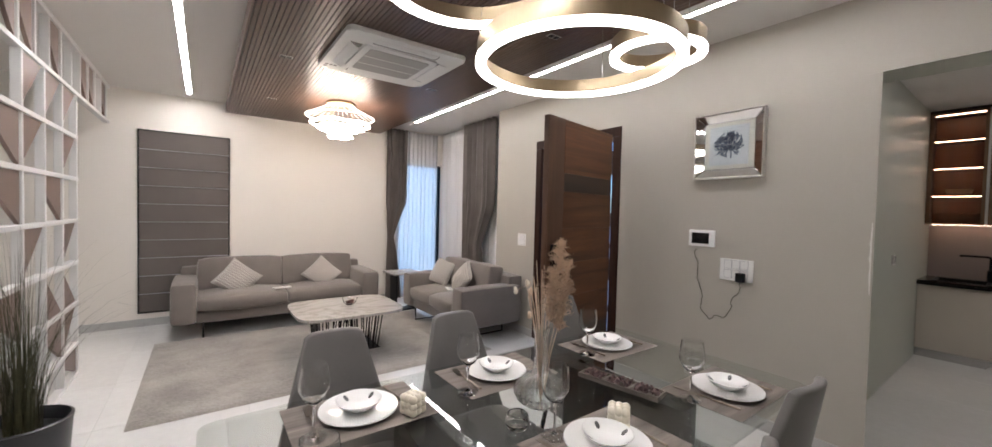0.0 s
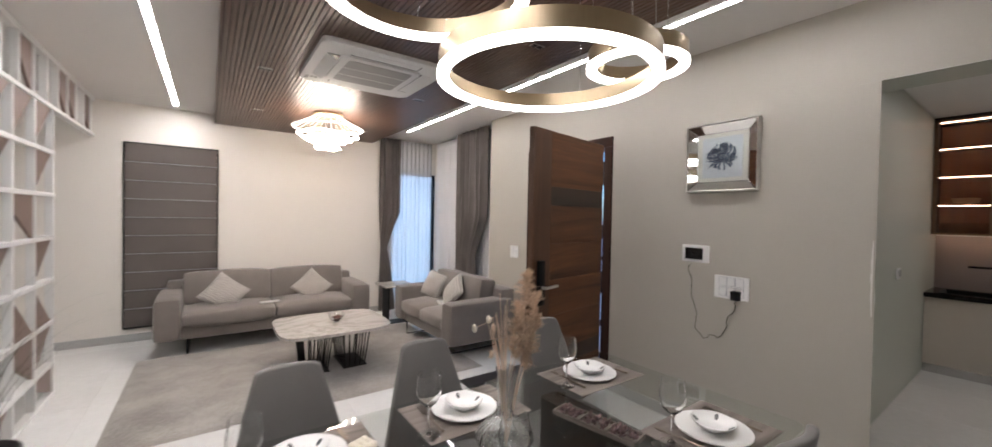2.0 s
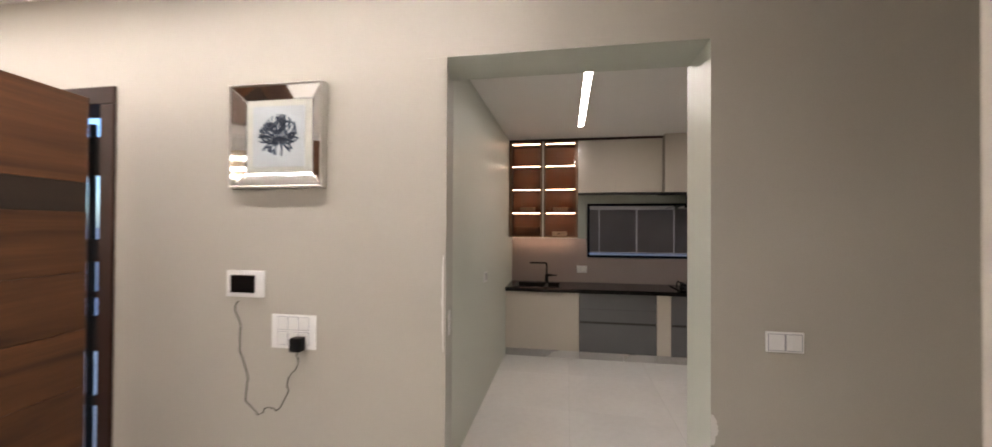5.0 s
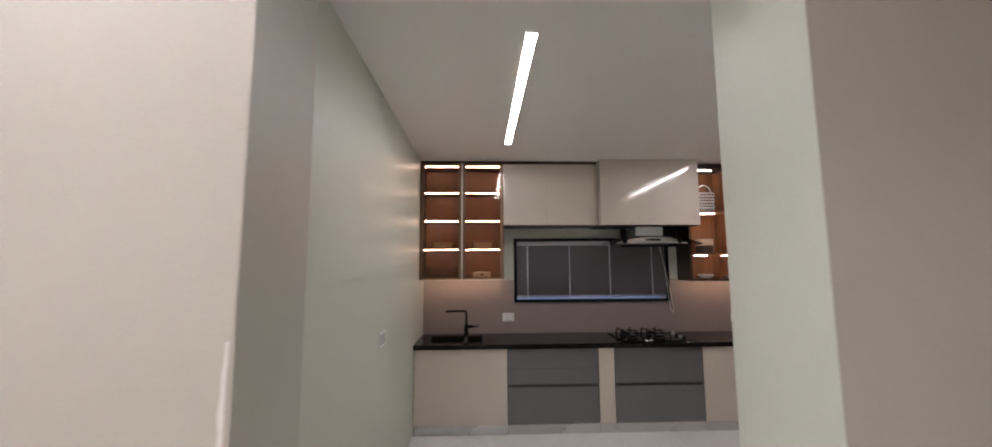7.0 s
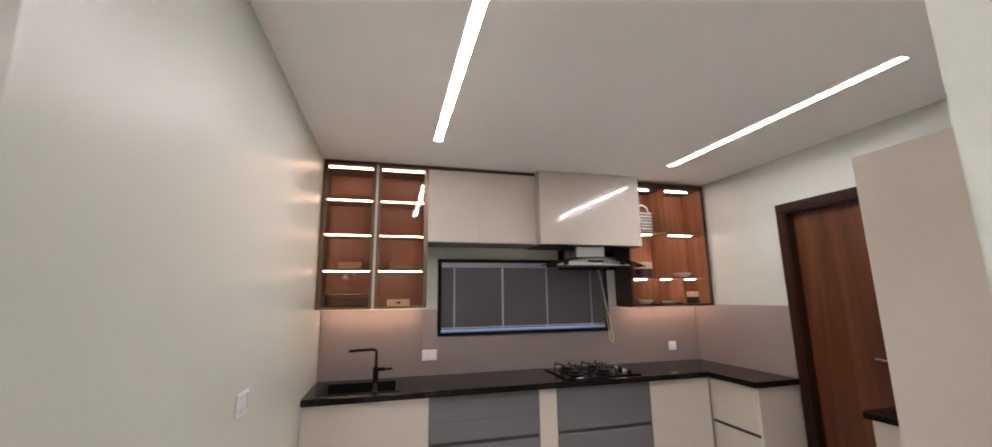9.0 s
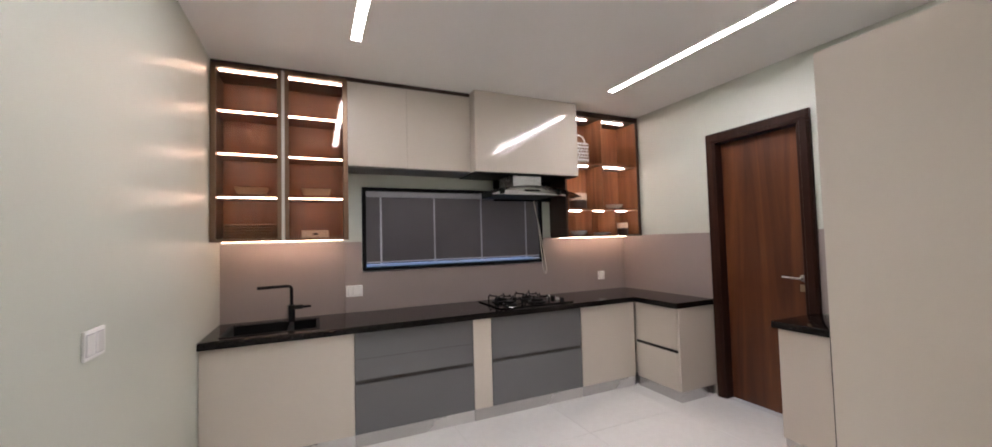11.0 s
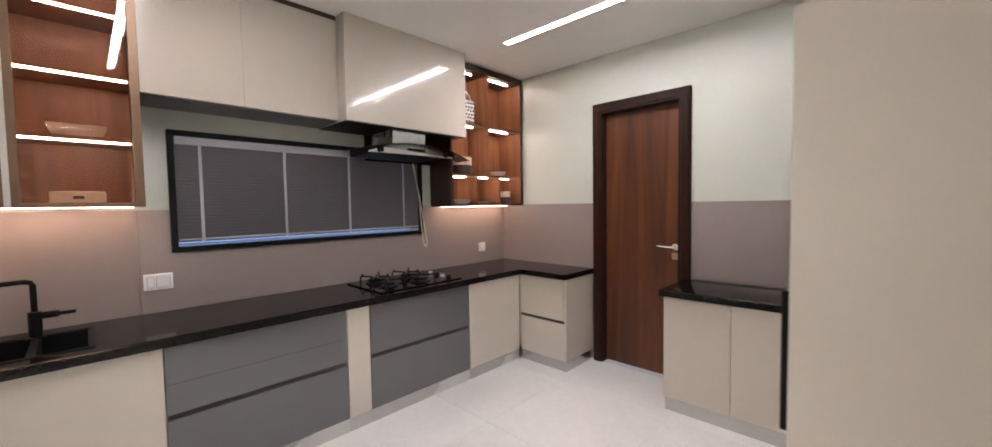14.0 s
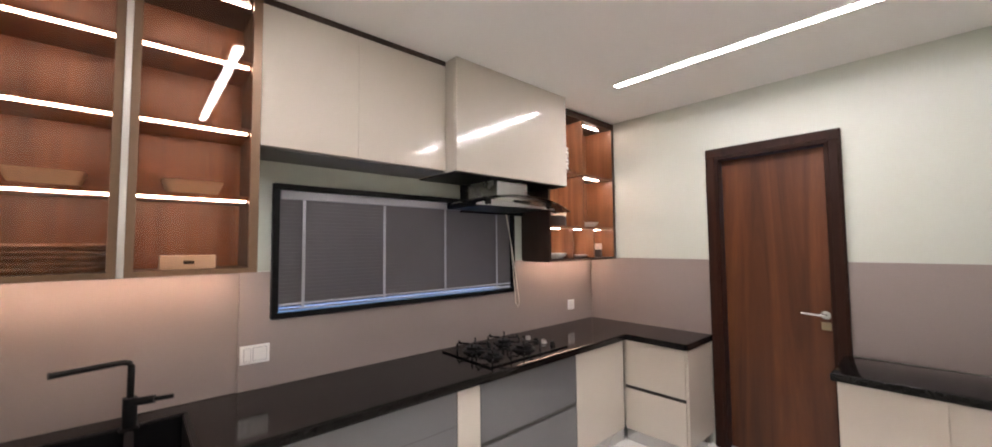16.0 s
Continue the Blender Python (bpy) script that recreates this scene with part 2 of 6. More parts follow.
M_MAT = wood("striped_placemat", (0.075, 0.06, 0.05), (0.17, 0.145, 0.125), (0.32, 0.28, 0.245), "x", 1.6, 0.7)
M_STONE = marble("veined_stone_top", (0.46, 0.43, 0.40), (0.33, 0.30, 0.275), 1.3, 0.2)
M_TGLASS = thin_glass("smoked_table_glass", (0.93, 0.95, 0.94), 0.04)
M_CABGLASS = thin_glass("bronze_cabinet_glass", (0.80, 0.70, 0.62), 0.03)
M_PANE = thin_glass("window_pane", (0.9, 0.93, 0.95), 0.03)
M_CRYSTAL = glass("clear_crystal", (0.985, 0.99, 0.99), 0.0, 1.45)
M_VASE = glass("ribbed_vase_glass", (0.97, 0.98, 0.98), 0.02, 1.42)
M_HOODGLASS = thin_glass("dark_hood_glass", (0.25, 0.25, 0.26), 0.1)
M_CANDLE = surface("ivory_wax", (0.72, 0.66, 0.55), (0.76, 0.70, 0.59), 0.5, fine=80, bumps=0.05)
M_PAMPAS = surface("dried_pampas", (0.58, 0.44, 0.335), (0.76, 0.61, 0.475), 0.9, big=30)
M_GRASS = surface("dull_green_grass", (0.030, 0.030, 0.013), (0.082, 0.080, 0.036), 0.6, big=14)
M_POT = surface("charcoal_pot", (0.022, 0.022, 0.024), (0.035, 0.035, 0.037), 0.35, fine=120)
M_SKIRT = surface("grey_skirting_tile", (0.42, 0.42, 0.41), (0.47, 0.47, 0.46), 0.3, fine=60)
M_PLINTH = surface("satin_plinth", (0.58, 0.57, 0.56), (0.63, 0.62, 0.61), 0.26, 0.9, fine=200, bumps=0.02)
M_OUT = surface("outside_render", (0.30, 0.31, 0.33), (0.36, 0.37, 0.39), 0.8)
L_STRIP = glow("led_strip_diffuser", (1.0, 0.95, 0.965), 43)
L_STRIP2 = glow("led_strip_diffuser_long", (1.0, 0.95, 0.965), 62)
L_DOWN = glow("downlight_lens", (1.0, 0.95, 0.95), 60)
L_KSTRIP = glow("kitchen_strip_diffuser", (1.0, 0.935, 0.94), 21)
L_RING = glow("ring_diffuser", (1.0, 0.92, 0.89), 9)
L_SHELF = glow("shelf_strip_diffuser", (1.0, 0.82, 0.74), 14.5)
L_UNDER = glow("under_cabinet_diffuser", (1.0, 0.66, 0.48), 19)
L_NICHE = glow("niche_light_diffuser", (1.0, 0.80, 0.70), 26)
L_CHAND = glow("chandelier_tube", (1.0, 0.83, 0.71), 40)
L_SPOKE = glow("chandelier_spoke", (1.0, 0.86, 0.76), 1.1)
M_CUTLERY = surface("dark_bronze_cutlery", (0.17, 0.14, 0.11), (0.22, 0.185, 0.15), 0.3, 1.0, fine=300, bumps=0.0)
M_RATTAN = surface("brown_wicker", (0.10, 0.045, 0.02), (0.19, 0.095, 0.045), 0.7, big=30)
M_ACGRILLE = surface("grey_intake_mesh", (0.30, 0.295, 0.285), (0.34, 0.335, 0.325), 0.7, fine=500, bumps=0.3)
# dark taupe: painted shade under the wall cabinet, and small printed marks
M_DARKTAUPE = surface("dark_taupe_shade_and_print", (0.10, 0.094, 0.088), (0.12, 0.112, 0.105), 0.45, fine=200, bumps=0.03)
M_WHITEWALL = surface("white_wall_paint", (0.78, 0.765, 0.75), (0.81, 0.795, 0.78), 0.55, big=0.8, fine=220, bumps=0.08)
M_KCEIL = surface("kitchen_ceiling_paint", (0.84, 0.83, 0.81), (0.87, 0.86, 0.84), 0.6, big=0.7, fine=250, bumps=0.06)
M_ACW = surface("matte_white_plastic", (0.70, 0.70, 0.69), (0.73, 0.73, 0.72), 0.6, bumps=0.0, spec=0.25)
L_SKY = glow("bright_haze_beyond_window", (0.43, 0.68, 1.0), 2.4)

# ---- mesh helpers ----


def box(bm, x0, y0, z0, x1, y1, z1, bev=0.0, seg=1, slot=0):
    m = Matrix.LocRotScale(((x0 + x1) / 2, (y0 + y1) / 2, (z0 + z1) / 2), None, (abs(x1 - x0), abs(y1 - y0), abs(z1 - z0)))
    vs = bmesh.ops.create_cube(bm, size=1, matrix=m)["verts"]
    fs = {f for v in vs for f in v.link_faces}
    if bev:
        es = {e for v in vs for e in v.link_edges}
        bmesh.ops.bevel(bm, geom=list(es), offset=bev, segments=seg, affect="EDGES", profile=0.5)
    for f in fs:
        if f.is_valid:
            f.material_index = slot
    return vs


def boxmesh(x0, y0, z0, x1, y1, z1, bev=0.0, seg=1):
    bm = bmesh.new()
    box(bm, x0, y0, z0, x1, y1, z1, bev, seg)
    return bm


def lathe(bm, profile, centre=(0, 0, 0), n=32, ripple=0.0, ribs=0):
    """Turn a profile of (radius, height) pairs round the z axis."""
    rings = []
    for r, z in profile:
        ring = []
        for k in range(n):
            a = 2 * math.pi * k / n
            rr = max(r, 1e-4) * (1 + (ripple * math.cos(ribs * a) if ribs else 0))
            ring.append(bm.verts.new((centre[0] + rr * math.cos(a), centre[1] + rr * math.sin(a), centre[2] + z)))
        rings.append(ring)
    for a, b in zip(rings, rings[1:]):
        for k in range(n):
            bm.faces.new((a[k], a[(k + 1) % n], b[(k + 1) % n], b[k]))
    return bm


def tube(bm, pts, r, n=8, taper=None):
    """A round bar along a line of points."""
    pts = [Vector(p) for p in pts]
    prev = None
    side = Vector((0.3, 0.2, 0.93)).normalized()
    rings = []
    for i, p in enumerate(pts):
        d = (pts[min(i + 1, len(pts) - 1)] - pts[max(i - 1, 0)]).normalized()
        u = d.cross(side)
        if u.length < 0.05:
            u = d.cross(Vector((1, 0, 0)))
        u.normalize()
        w = d.cross(u)
        rad = r if taper is None else r + (taper - r) * i / (len(pts) - 1)
        rings.append([bm.verts.new(p + rad * (math.cos(2 * math.pi * k / n) * u + math.sin(2 * math.pi * k / n) * w)) for k in range(n)])
    for a, b in zip(rings, rings[1:]):
        for k in range(n):
            bm.faces.new((a[k], a[(k + 1) % n], b[(k + 1) % n], b[k]))
    for ring in (rings[0], rings[-1]):
        try:
            bm.faces.new(ring)
        except ValueError:
            pass
    return bm


def slab(bm, outline, z0, z1):
    """An upright prism over a closed outline of (x, y) pairs."""
    lo = [bm.verts.new((x, y, z0)) for x, y in outline]
    hi = [bm.verts.new((x, y, z1)) for x, y in outline]
    bm.faces.new(hi)
    bm.faces.new(lo[::-1])
    n = len(outline)
    for k in range(n):
        bm.faces.new((lo[k], lo[(k + 1) % n], hi[(k + 1) % n], hi[k]))
    return bm


def rounded_rect(x0, y0, x1, y1, r, n=6):
    out = []
    for cx, cy, a0 in ((x1 - r, y1 - r, 0), (x0 + r, y1 - r, 90), (x0 + r, y0 + r, 180), (x1 - r, y0 + r, 270)):
        for k in range(n + 1):
            a = radians(a0 + 90 * k / n)
            out.append((cx + r * math.cos(a), cy + r * math.sin(a)))
    return out


def mesh_of(name, bm, mats, smooth=True):
    bmesh.ops.recalc_face_normals(bm, faces=bm.faces)
    me = bpy.data.meshes.new(name)
    bm.to_mesh(me)
    bm.free()
    for m in mats if isinstance(mats, (list, tuple)) else [mats]:
        me.materials.append(m)
    if smooth:
        me.shade_smooth()
        me.set_sharp_from_angle(angle=radians(35))
    return me


def part(name, bm, material, parent, label="", smooth=True):
    ob = new(name, mesh_of(name, bm, material, smooth))
    ob.parent = parent
    return tagged(ob, label)


def thing(name, label, category, at=(0, 0, 0), rz=0, group="", kind=""):
    ob = new(name)
    ob.empty_display_size = 0.1
    ob.matrix_basis = pose(*at, 0, 0, rz)
    return tagged(ob, label, category, group, kind)


def solid(name, bm, material, label="", category="", group="", kind="", smooth=True):
    return tagged(new(name, mesh_of(name, bm, material, smooth)), label, category, group, kind)


def fabric_box(x0, y0, z0, x1, y1, z1, r=0.04, puff=0.02):
    """A soft upholstered block with rounded edges and slightly bulging faces."""
    bm = bmesh.new()
    box(bm, x0, y0, z0, x1, y1, z1)
    bmesh.ops.subdivide_edges(bm, edges=bm.edges[:], cuts=9, use_grid_fill=True)
    c = Vector(((x0 + x1) / 2, (y0 + y1) / 2, (z0 + z1) / 2))
    h = Vector((abs(x1 - x0) / 2, abs(y1 - y0) / 2, abs(z1 - z0) / 2))
    for v in bm.verts:
        d = v.co - c
        q = Vector([max(-h[i] + r, min(h[i] - r, d[i])) for i in range(3)])
        e = d - q
        e = e.normalized() * r if e.length > 1e-6 else e
        u = [q[i] / max(h[i], 1e-6) for i in range(3)]
        b = puff * (1 - u[0] ** 2) * (1 - u[1] ** 2) + puff * (1 - u[1] ** 2) * (1 - u[2] ** 2) + puff * (1 - u[0] ** 2) * (1 - u[2] ** 2)
        nrm = e.normalized() if e.length > 1e-6 else Vector((0, 0, 0))
        v.co = c + q + e + nrm * b * 0.6 + nrm * 0.004 * noise.noise(v.co * 7)
    return bm


def pillow(w, h, t):
    """A scatter cushion standing in the xz plane."""
    bm = bmesh.new()
    n = 14
    grid = {}
    for s in (-1, 1):
        for i in range(n + 1):
            for j in range(n + 1):
                u, v = 2 * i / n - 1, 2 * j / n - 1
                edge = i in (0, n) or j in (0, n)
                if edge and s == 1:
                    grid[s, i, j] = grid[-1, i, j]
                    continue
                k = (max(0, 1 - u * u) * max(0, 1 - v * v)) ** 0.42
                pinch = 1 - 0.10 * (1 - abs(u)) * abs(v) ** 3 - 0.10 * (1 - abs(v)) * abs(u) ** 3
                grid[s, i, j] = bm.verts.new((u * w / 2 * pinch, s * t / 2 * k, v * h / 2 * pinch))
    for s in (-1, 1):
        for i in range(n):
            for j in range(n):
                q = [grid[s, i, j], grid[s, i + 1, j], grid[s, i + 1, j + 1], grid[s, i, j + 1]]
                bm.faces.new(q if s < 0 else q[::-1])
    return bm

# ---- large structure ----
CEIL, KCEIL = 2.64, 2.575
XW, XK0, XK1 = 3.008, 3.27, 6.65   # room wall face, kitchen side face, kitchen back wall
YN, YS, YB = 0.65, -3.03, 5.86     # kitchen north and south walls, living-room back wall
YD = -0.586                        # dining-room south wall


def wall(name, boxes, material, label, parts=()):
    bm = bmesh.new()
    for b in boxes:
        box(bm, *b)
    return solid(name, bm, material, label, "wall", kind="structure", smooth=False)


# wall between the room and the kitchen, with the entrance door and the kitchen opening
east = wall("wall_east", [
    (XW, 0.52, 0, XK0, 2.107, CEIL + 0.2), (XW, 3.213, 0, XK0, 3.93, CEIL + 0.2), (XW, 2.107, 2.175, XK0, 3.213, CEIL + 0.2),
    (XW, -0.578, 2.20, XK0, 0.52, CEIL + 0.2), (XW, -1.9, 0, XK0, -0.578, CEIL + 0.2)],
    [M_GREIGE, M_GREEN], "greige painted wall with the entrance and kitchen openings")
for f in east.data.polygons:
    if (f.normal.z < -0.9 and f.center.y < 0.52) or (f.normal.y > 0.9 and abs(f.center.y + 0.578) < 0.01):
        f.material_index = 1
bm = bmesh.new()
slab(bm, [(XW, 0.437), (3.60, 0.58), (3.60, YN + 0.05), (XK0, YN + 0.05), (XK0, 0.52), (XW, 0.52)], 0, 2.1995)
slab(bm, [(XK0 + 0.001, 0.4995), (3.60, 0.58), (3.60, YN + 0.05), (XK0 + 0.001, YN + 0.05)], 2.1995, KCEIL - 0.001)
# the reveal's weaker kitchen light is put into its M_JAMB colour
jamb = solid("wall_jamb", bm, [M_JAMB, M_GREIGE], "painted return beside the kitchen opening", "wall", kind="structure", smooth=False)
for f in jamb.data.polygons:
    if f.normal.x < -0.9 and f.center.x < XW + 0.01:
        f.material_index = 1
wall("wall_north", [(-2.9, YB, 0, 2.50, YB + 0.2, CEIL + 0.2), (2.50, YB, 2.13, 3.25, YB + 0.2, CEIL + 0.2), (2.50, YB, 0, 3.25, YB + 0.2, 0.1)],
     M_CREAM, "cream painted wall behind the sofa")
wall("wall_bay", [(3.25, 3.931, 0, 3.5, 6.06, CEIL + 0.2), (3.2705, 3.73, 0, 3.5, 3.9305, CEIL + 0.2)],
     M_CREAM, "cream painted window bay wall")
wall("wall_south", [(-2.9, YD - 0.2, 0, 2.04, YD, CEIL + 0.2)], M_GREIGE, "greige painted dining wall ending at the passage")
wall("wall_passage", [(1.9, -2.1, 0, XK0 - 0.001, -1.901, CEIL + 0.2), (1.9, -1.9, 0, 2.0, YD - 0.201, CEIL + 0.2)], M_CREAM, "plain wall closing the passage")
wall("wall_west", [(-2.9, YD, 0, -2.7, YB, CEIL + 0.2)], M_WHITEWALL, "plain white wall behind the room divider")
wall("wall_kitchen_north", [(XK0, YN, 0, XK1 + 0.2, YN + 0.2, KCEIL + 0.3)], M_GREEN, "pale green satin kitchen wall")
WY0, WY1, WZ0, WZ1 = -2.0, -0.315, 1.118, 1.798
wall("wall_kitchen_east", [
    (XK1, YS - 0.2, 0, XK1 + 0.2, WY0, KCEIL + 0.3), (XK1, WY1, 0, XK1 + 0.2, YN, KCEIL + 0.3),
    (XK1, WY0, 0, XK1 + 0.2, WY1, WZ0), (XK1, WY0, WZ1, XK1 + 0.2, WY1, KCEIL + 0.3)], M_GREEN, "pale green kitchen wall with a low wide window")
DX0, DX1, DZ = 4.787, 5.572, 2.18
wall("wall_kitchen_south", [(XK0 - 0.26, YS - 0.2, 0, DX0, YS, KCEIL + 0.3), (DX1, YS - 0.2, 0, XK1, YS, KCEIL + 0.3), (DX0, YS - 0.2, DZ, DX1, YS, KCEIL + 0.3)],
     M_GREEN, "pale green kitchen wall with a wooden door")
wall("wall_kitchen_west", [(XK0 - 0.26, YS, 0, XK0, -2.101, KCEIL + 0.3), (XK0, YS, 0, XK0 + 0.03, -0.578, KCEIL - 0.001)], M_GREEN, "pale green kitchen wall beside the opening")

bm = bmesh.new()
box(bm, -2.9, -2.1, CEIL, 3.5, YB + 0.2, CEIL + 0.15)
solid("ceiling", bm, M_CEIL, "white painted false ceiling", "ceiling", kind="structure", smooth=False)
bm = bmesh.new()
box(bm, XK0, YS, KCEIL, XK1, YN, KCEIL + 0.15)
solid("ceiling_kitchen", bm, M_KCEIL, "white painted kitchen ceiling", "ceiling", kind="structure", smooth=False)

# slatted ceiling panel
SX0, SX1, SY0, SY1, SZ = 0.27, 2.17, 0.35, YB - 0.002, 2.53
bm = bmesh.new()
box(bm, SX0, SY0, SZ + 0.022, SX1, SY1, CEIL - 0.001, slot=1)
box(bm, SX0 - 0.012, SY0, SZ, SX0, SY1, CEIL - 0.002)
box(bm, SX1, SY0, SZ, SX1 + 0.012, SY1, CEIL - 0.002)
box(bm, SX0 - 0.012, SY0 - 0.012, SZ, SX1 + 0.012, SY0, CEIL - 0.002)
pitch = 0.0295
for k in range(int((SX1 - SX0) / pitch)):
    x = SX0 + 0.008 + k * pitch
    box(bm, x, SY0 + 0.002, SZ, x + 0.0235, SY1 - 0.001, SZ + 0.024)
solid("ceiling_slats", bm, [M_SLAT, M_SLATBACK], "dark walnut slatted ceiling panel", "ceiling panel", kind="structure", smooth=False)

# floor slab; tiles are laid on it further down
bm = bmesh.new()
box(bm, -2.9, YS - 0.2, -0.15, XK1 + 0.2, YB + 0.2, -0.002)
floor = solid("floor", bm, M_JOINT, "pale glossy tiled floor", "floor", kind="structure", smooth=False)

bm = bmesh.new()
box(bm, -300, -300, -0.6, 300, 300, -0.4)
solid("ground", bm, M_OUT, "grey paved ground outside", "ground", kind="structure", smooth=False)
bm = bmesh.new()
box(bm, 3.51, 1.2, -0.4, 5.6, 7.5, -0.03)
solid("porch", bm, M_SKIRT, "grey stone porch outside the entrance", "pavement", kind="structure", smooth=False)
bm = bmesh.new()
box(bm, 12.0, -8, -0.4, 12.2, 16, 0.4)
box(bm, -4, 14, -0.4, 12.0, 14.2, 0.4)
solid("wall_boundary", bm, M_OUT, "grey rendered boundary wall outside", "wall", kind="structure", smooth=False)

# skirting
bm = bmesh.new()
box(bm, -2.7, YB - 0.012, 0, 2.45, YB - 0.0005, 0.085, 0.003)
box(bm, XW - 0.012, 0.446, 0, XW - 0.0005, 2.105, 0.085, 0.003)
box(bm, XW - 0.012, 3.215, 0, XW - 0.0005, 3.93, 0.085, 0.003)
box(bm, XW - 0.012, -1.9, 0, XW - 0.0005, -0.58, 0.085, 0.003)
solid("baseboard", bm, M_SKIRT, "grey tile skirting along the walls", "skirting", kind="structure")


def strip(name, x0, y0, x1, y1, z, mat, label, w=0.05):
    t = thing(name, label, "ceiling light", ((x0 + x1) / 2, (y0 + y1) / 2, z), group="ceiling light strips")
    dx, dy = abs(x1 - x0) / 2 + (w / 2 if x0 == x1 else 0), abs(y1 - y0) / 2 + (w / 2 if y0 == y1 else 0)
    part("diffuser", boxmesh(-dx + 0.004, -dy + 0.004, -0.006, dx - 0.004, dy - 0.004, -0.001, 0.002), mat, t)
    bm = bmesh.new()
    for a in ((-dx, -dy, dx, -dy + 0.004), (-dx, dy - 0.004, dx, dy), (-dx, -dy + 0.004, -dx + 0.004, dy - 0.004), (dx - 0.004, -dy + 0.004, dx, dy - 0.004)):
        box(bm, a[0], a[1], -0.007, a[2], a[3], -0.0005)
    part("trim_frame", bm, M_ALU, t)
    return t


strip("ceiling_strip_light", -0.09, -0.2, -0.09, 5.62, CEIL, L_STRIP2, "long recessed white light strip in the ceiling")
strip("ceiling_strip_light", 2.47, 0.15, 2.47, 5.2, CEIL, L_STRIP, "long recessed white light strip beside the slatted panel")
strip("ceiling_strip_light", 4.05, -0.2, 5.74, -0.2, KCEIL, L_KSTRIP, "recessed white light strip over the sink side", 0.06)
strip("ceiling_strip_light", 4.18, -2.26, 5.87, -2.26, KCEIL, L_KSTRIP, "recessed white light strip near the kitchen door", 0.06)


for x, y in ((-1.75, 3.9), (-1.75, 1.6)):
    t = thing("round_downlight", "small round recessed white downlight", "downlight", (x, y, CEIL), group="round downlights")
    bm = bmesh.new()
    lathe(bm, [(0.045, -0.0005), (0.06, -0.0005), (0.058, -0.006), (0.045, -0.004)], n=32)
    part("trim_ring", bm, M_WHITE, t)
    bm = bmesh.new()
    lathe(bm, [(0.0, -0.003), (0.0445, -0.003), (0.0445, -0.001), (0.0, -0.001)], n=32)
    part("lens", bm, L_DOWN, t)

# ---- kitchen ----
CT = 0.795  # worktop height
FX = 6.065  # face of the base fronts


def base_unit(name, label, y0, y1, mat, grooves=(), x_face=FX, top=CT - 0.045, lines=(), inside=CT - 0.045):
    """A base cabinet along the back wall with a full door or drawers between dark grooves."""
    t = thing(name, label, "cabinet", (x_face, (y0 + y1) / 2, 0), group="base cabinets")
    h = abs(y1 - y0) / 2
    part("body", boxmesh(0.023, -h + 0.001, 0.087, XK1 - x_face - 0.002, h - 0.001, inside), M_BEIGE, t)
    zs = [0.087, *grooves, top - 0.002]
    for k, (a, b) in enumerate(zip(zs, zs[1:])):
        lo, hi = a + (0.012 if k else 0), b - (0.012 if k < len(zs) - 2 else 0)
        front = part("drawer_front" if grooves else "door", boxmesh(0, -h + 0.0015, lo, 0.02, h - 0.0015, hi, 0.0015), mat, t)
        for z in lines:
            if lo < z < hi:
                part("seam", boxmesh(-0.0006, -h + 0.003, z, 0.001, h - 0.003, z + 0.0025), M_GROOVE, front)
    for g in grooves:
        part("grip_groove", boxmesh(0.004, -h + 0.003, g - 0.0115, 0.02, h - 0.003, g + 0.0115), M_GROOVE, t, "dark recessed finger groove")
    part("plinth", boxmesh(0.010, -h, 0, 0.022, h, 0.0845, 0.001), M_PLINTH, t, "brushed aluminium plinth")
    return t


base_unit("sink_cabinet", "beige gloss lacquered base cabinet under the sink", -0.198, YN - 0.002, M_BEIGE, inside=0.60)
base_unit("drawer_cabinet", "grey gloss drawer cabinet with dark finger groove", -1.038, -0.199, M_GREY, (0.422,), lines=(0.572,))
base_unit("filler_cabinet", "narrow beige gloss pull-out base cabinet", -1.186, -1.039, M_BEIGE)
base_unit("drawer_cabinet", "grey gloss drawer cabinet under the hob", -2.015, -1.187, M_GREY, (0.422,))
base_unit("corner_cabinet", "beige gloss corner base cabinet", -2.60, -2.016, M_BEIGE)
# return beside the door
t = thing("drawer_cabinet", "beige gloss two-drawer cabinet beside the kitchen door", "cabinet", (5.84, -2.615, 0), group="base cabinets")
part("body", boxmesh(-0.232, -0.413, 0.10, 0.81, -0.021, CT - 0.045), M_BEIGE, t)
for lo, hi in ((0.087, 0.388), (0.412, CT - 0.047)):
    part("drawer_front", boxmesh(-0.23, -0.02, lo, 0.222, 0, hi, 0.0015), M_BEIGE, t)
part("grip_groove", boxmesh(-0.23, -0.02, 0.389, 0.222, -0.004, 0.411), M_GROOVE, t, "dark recessed finger groove")
part("side_panel", boxmesh(-0.252, -0.413, 0.087, -0.233, -0.002, CT - 0.046, 0.001), M_BEIGE, t)
part("plinth", boxmesh(-0.244, -0.41, 0, 0.222, -0.010, 0.0845, 0.001), M_PLINTH, t, "brushed aluminium plinth")
# low cabinet between the door and the tall unit
t = thing("low_cabinet", "beige gloss two-door base cabinet beside the kitchen door", "cabinet", (4.12, -2.57, 0), group="base cabinets")
part("body", boxmesh(-0.78, -0.455, 0.10, 0.665, -0.021, CT - 0.045), M_BEIGE, t)
for a, b in ((-0.70, -0.092), (-0.09, 0.295), (0.297, 0.683)):
    part("door", boxmesh(a, -0.02, 0.087, b, 0, CT - 0.047, 0.0015), M_BEIGE, t)
part("side_panel", boxmesh(0.666, -0.455, 0.087, 0.684, -0.021, CT - 0.047), M_BEIGE, t)
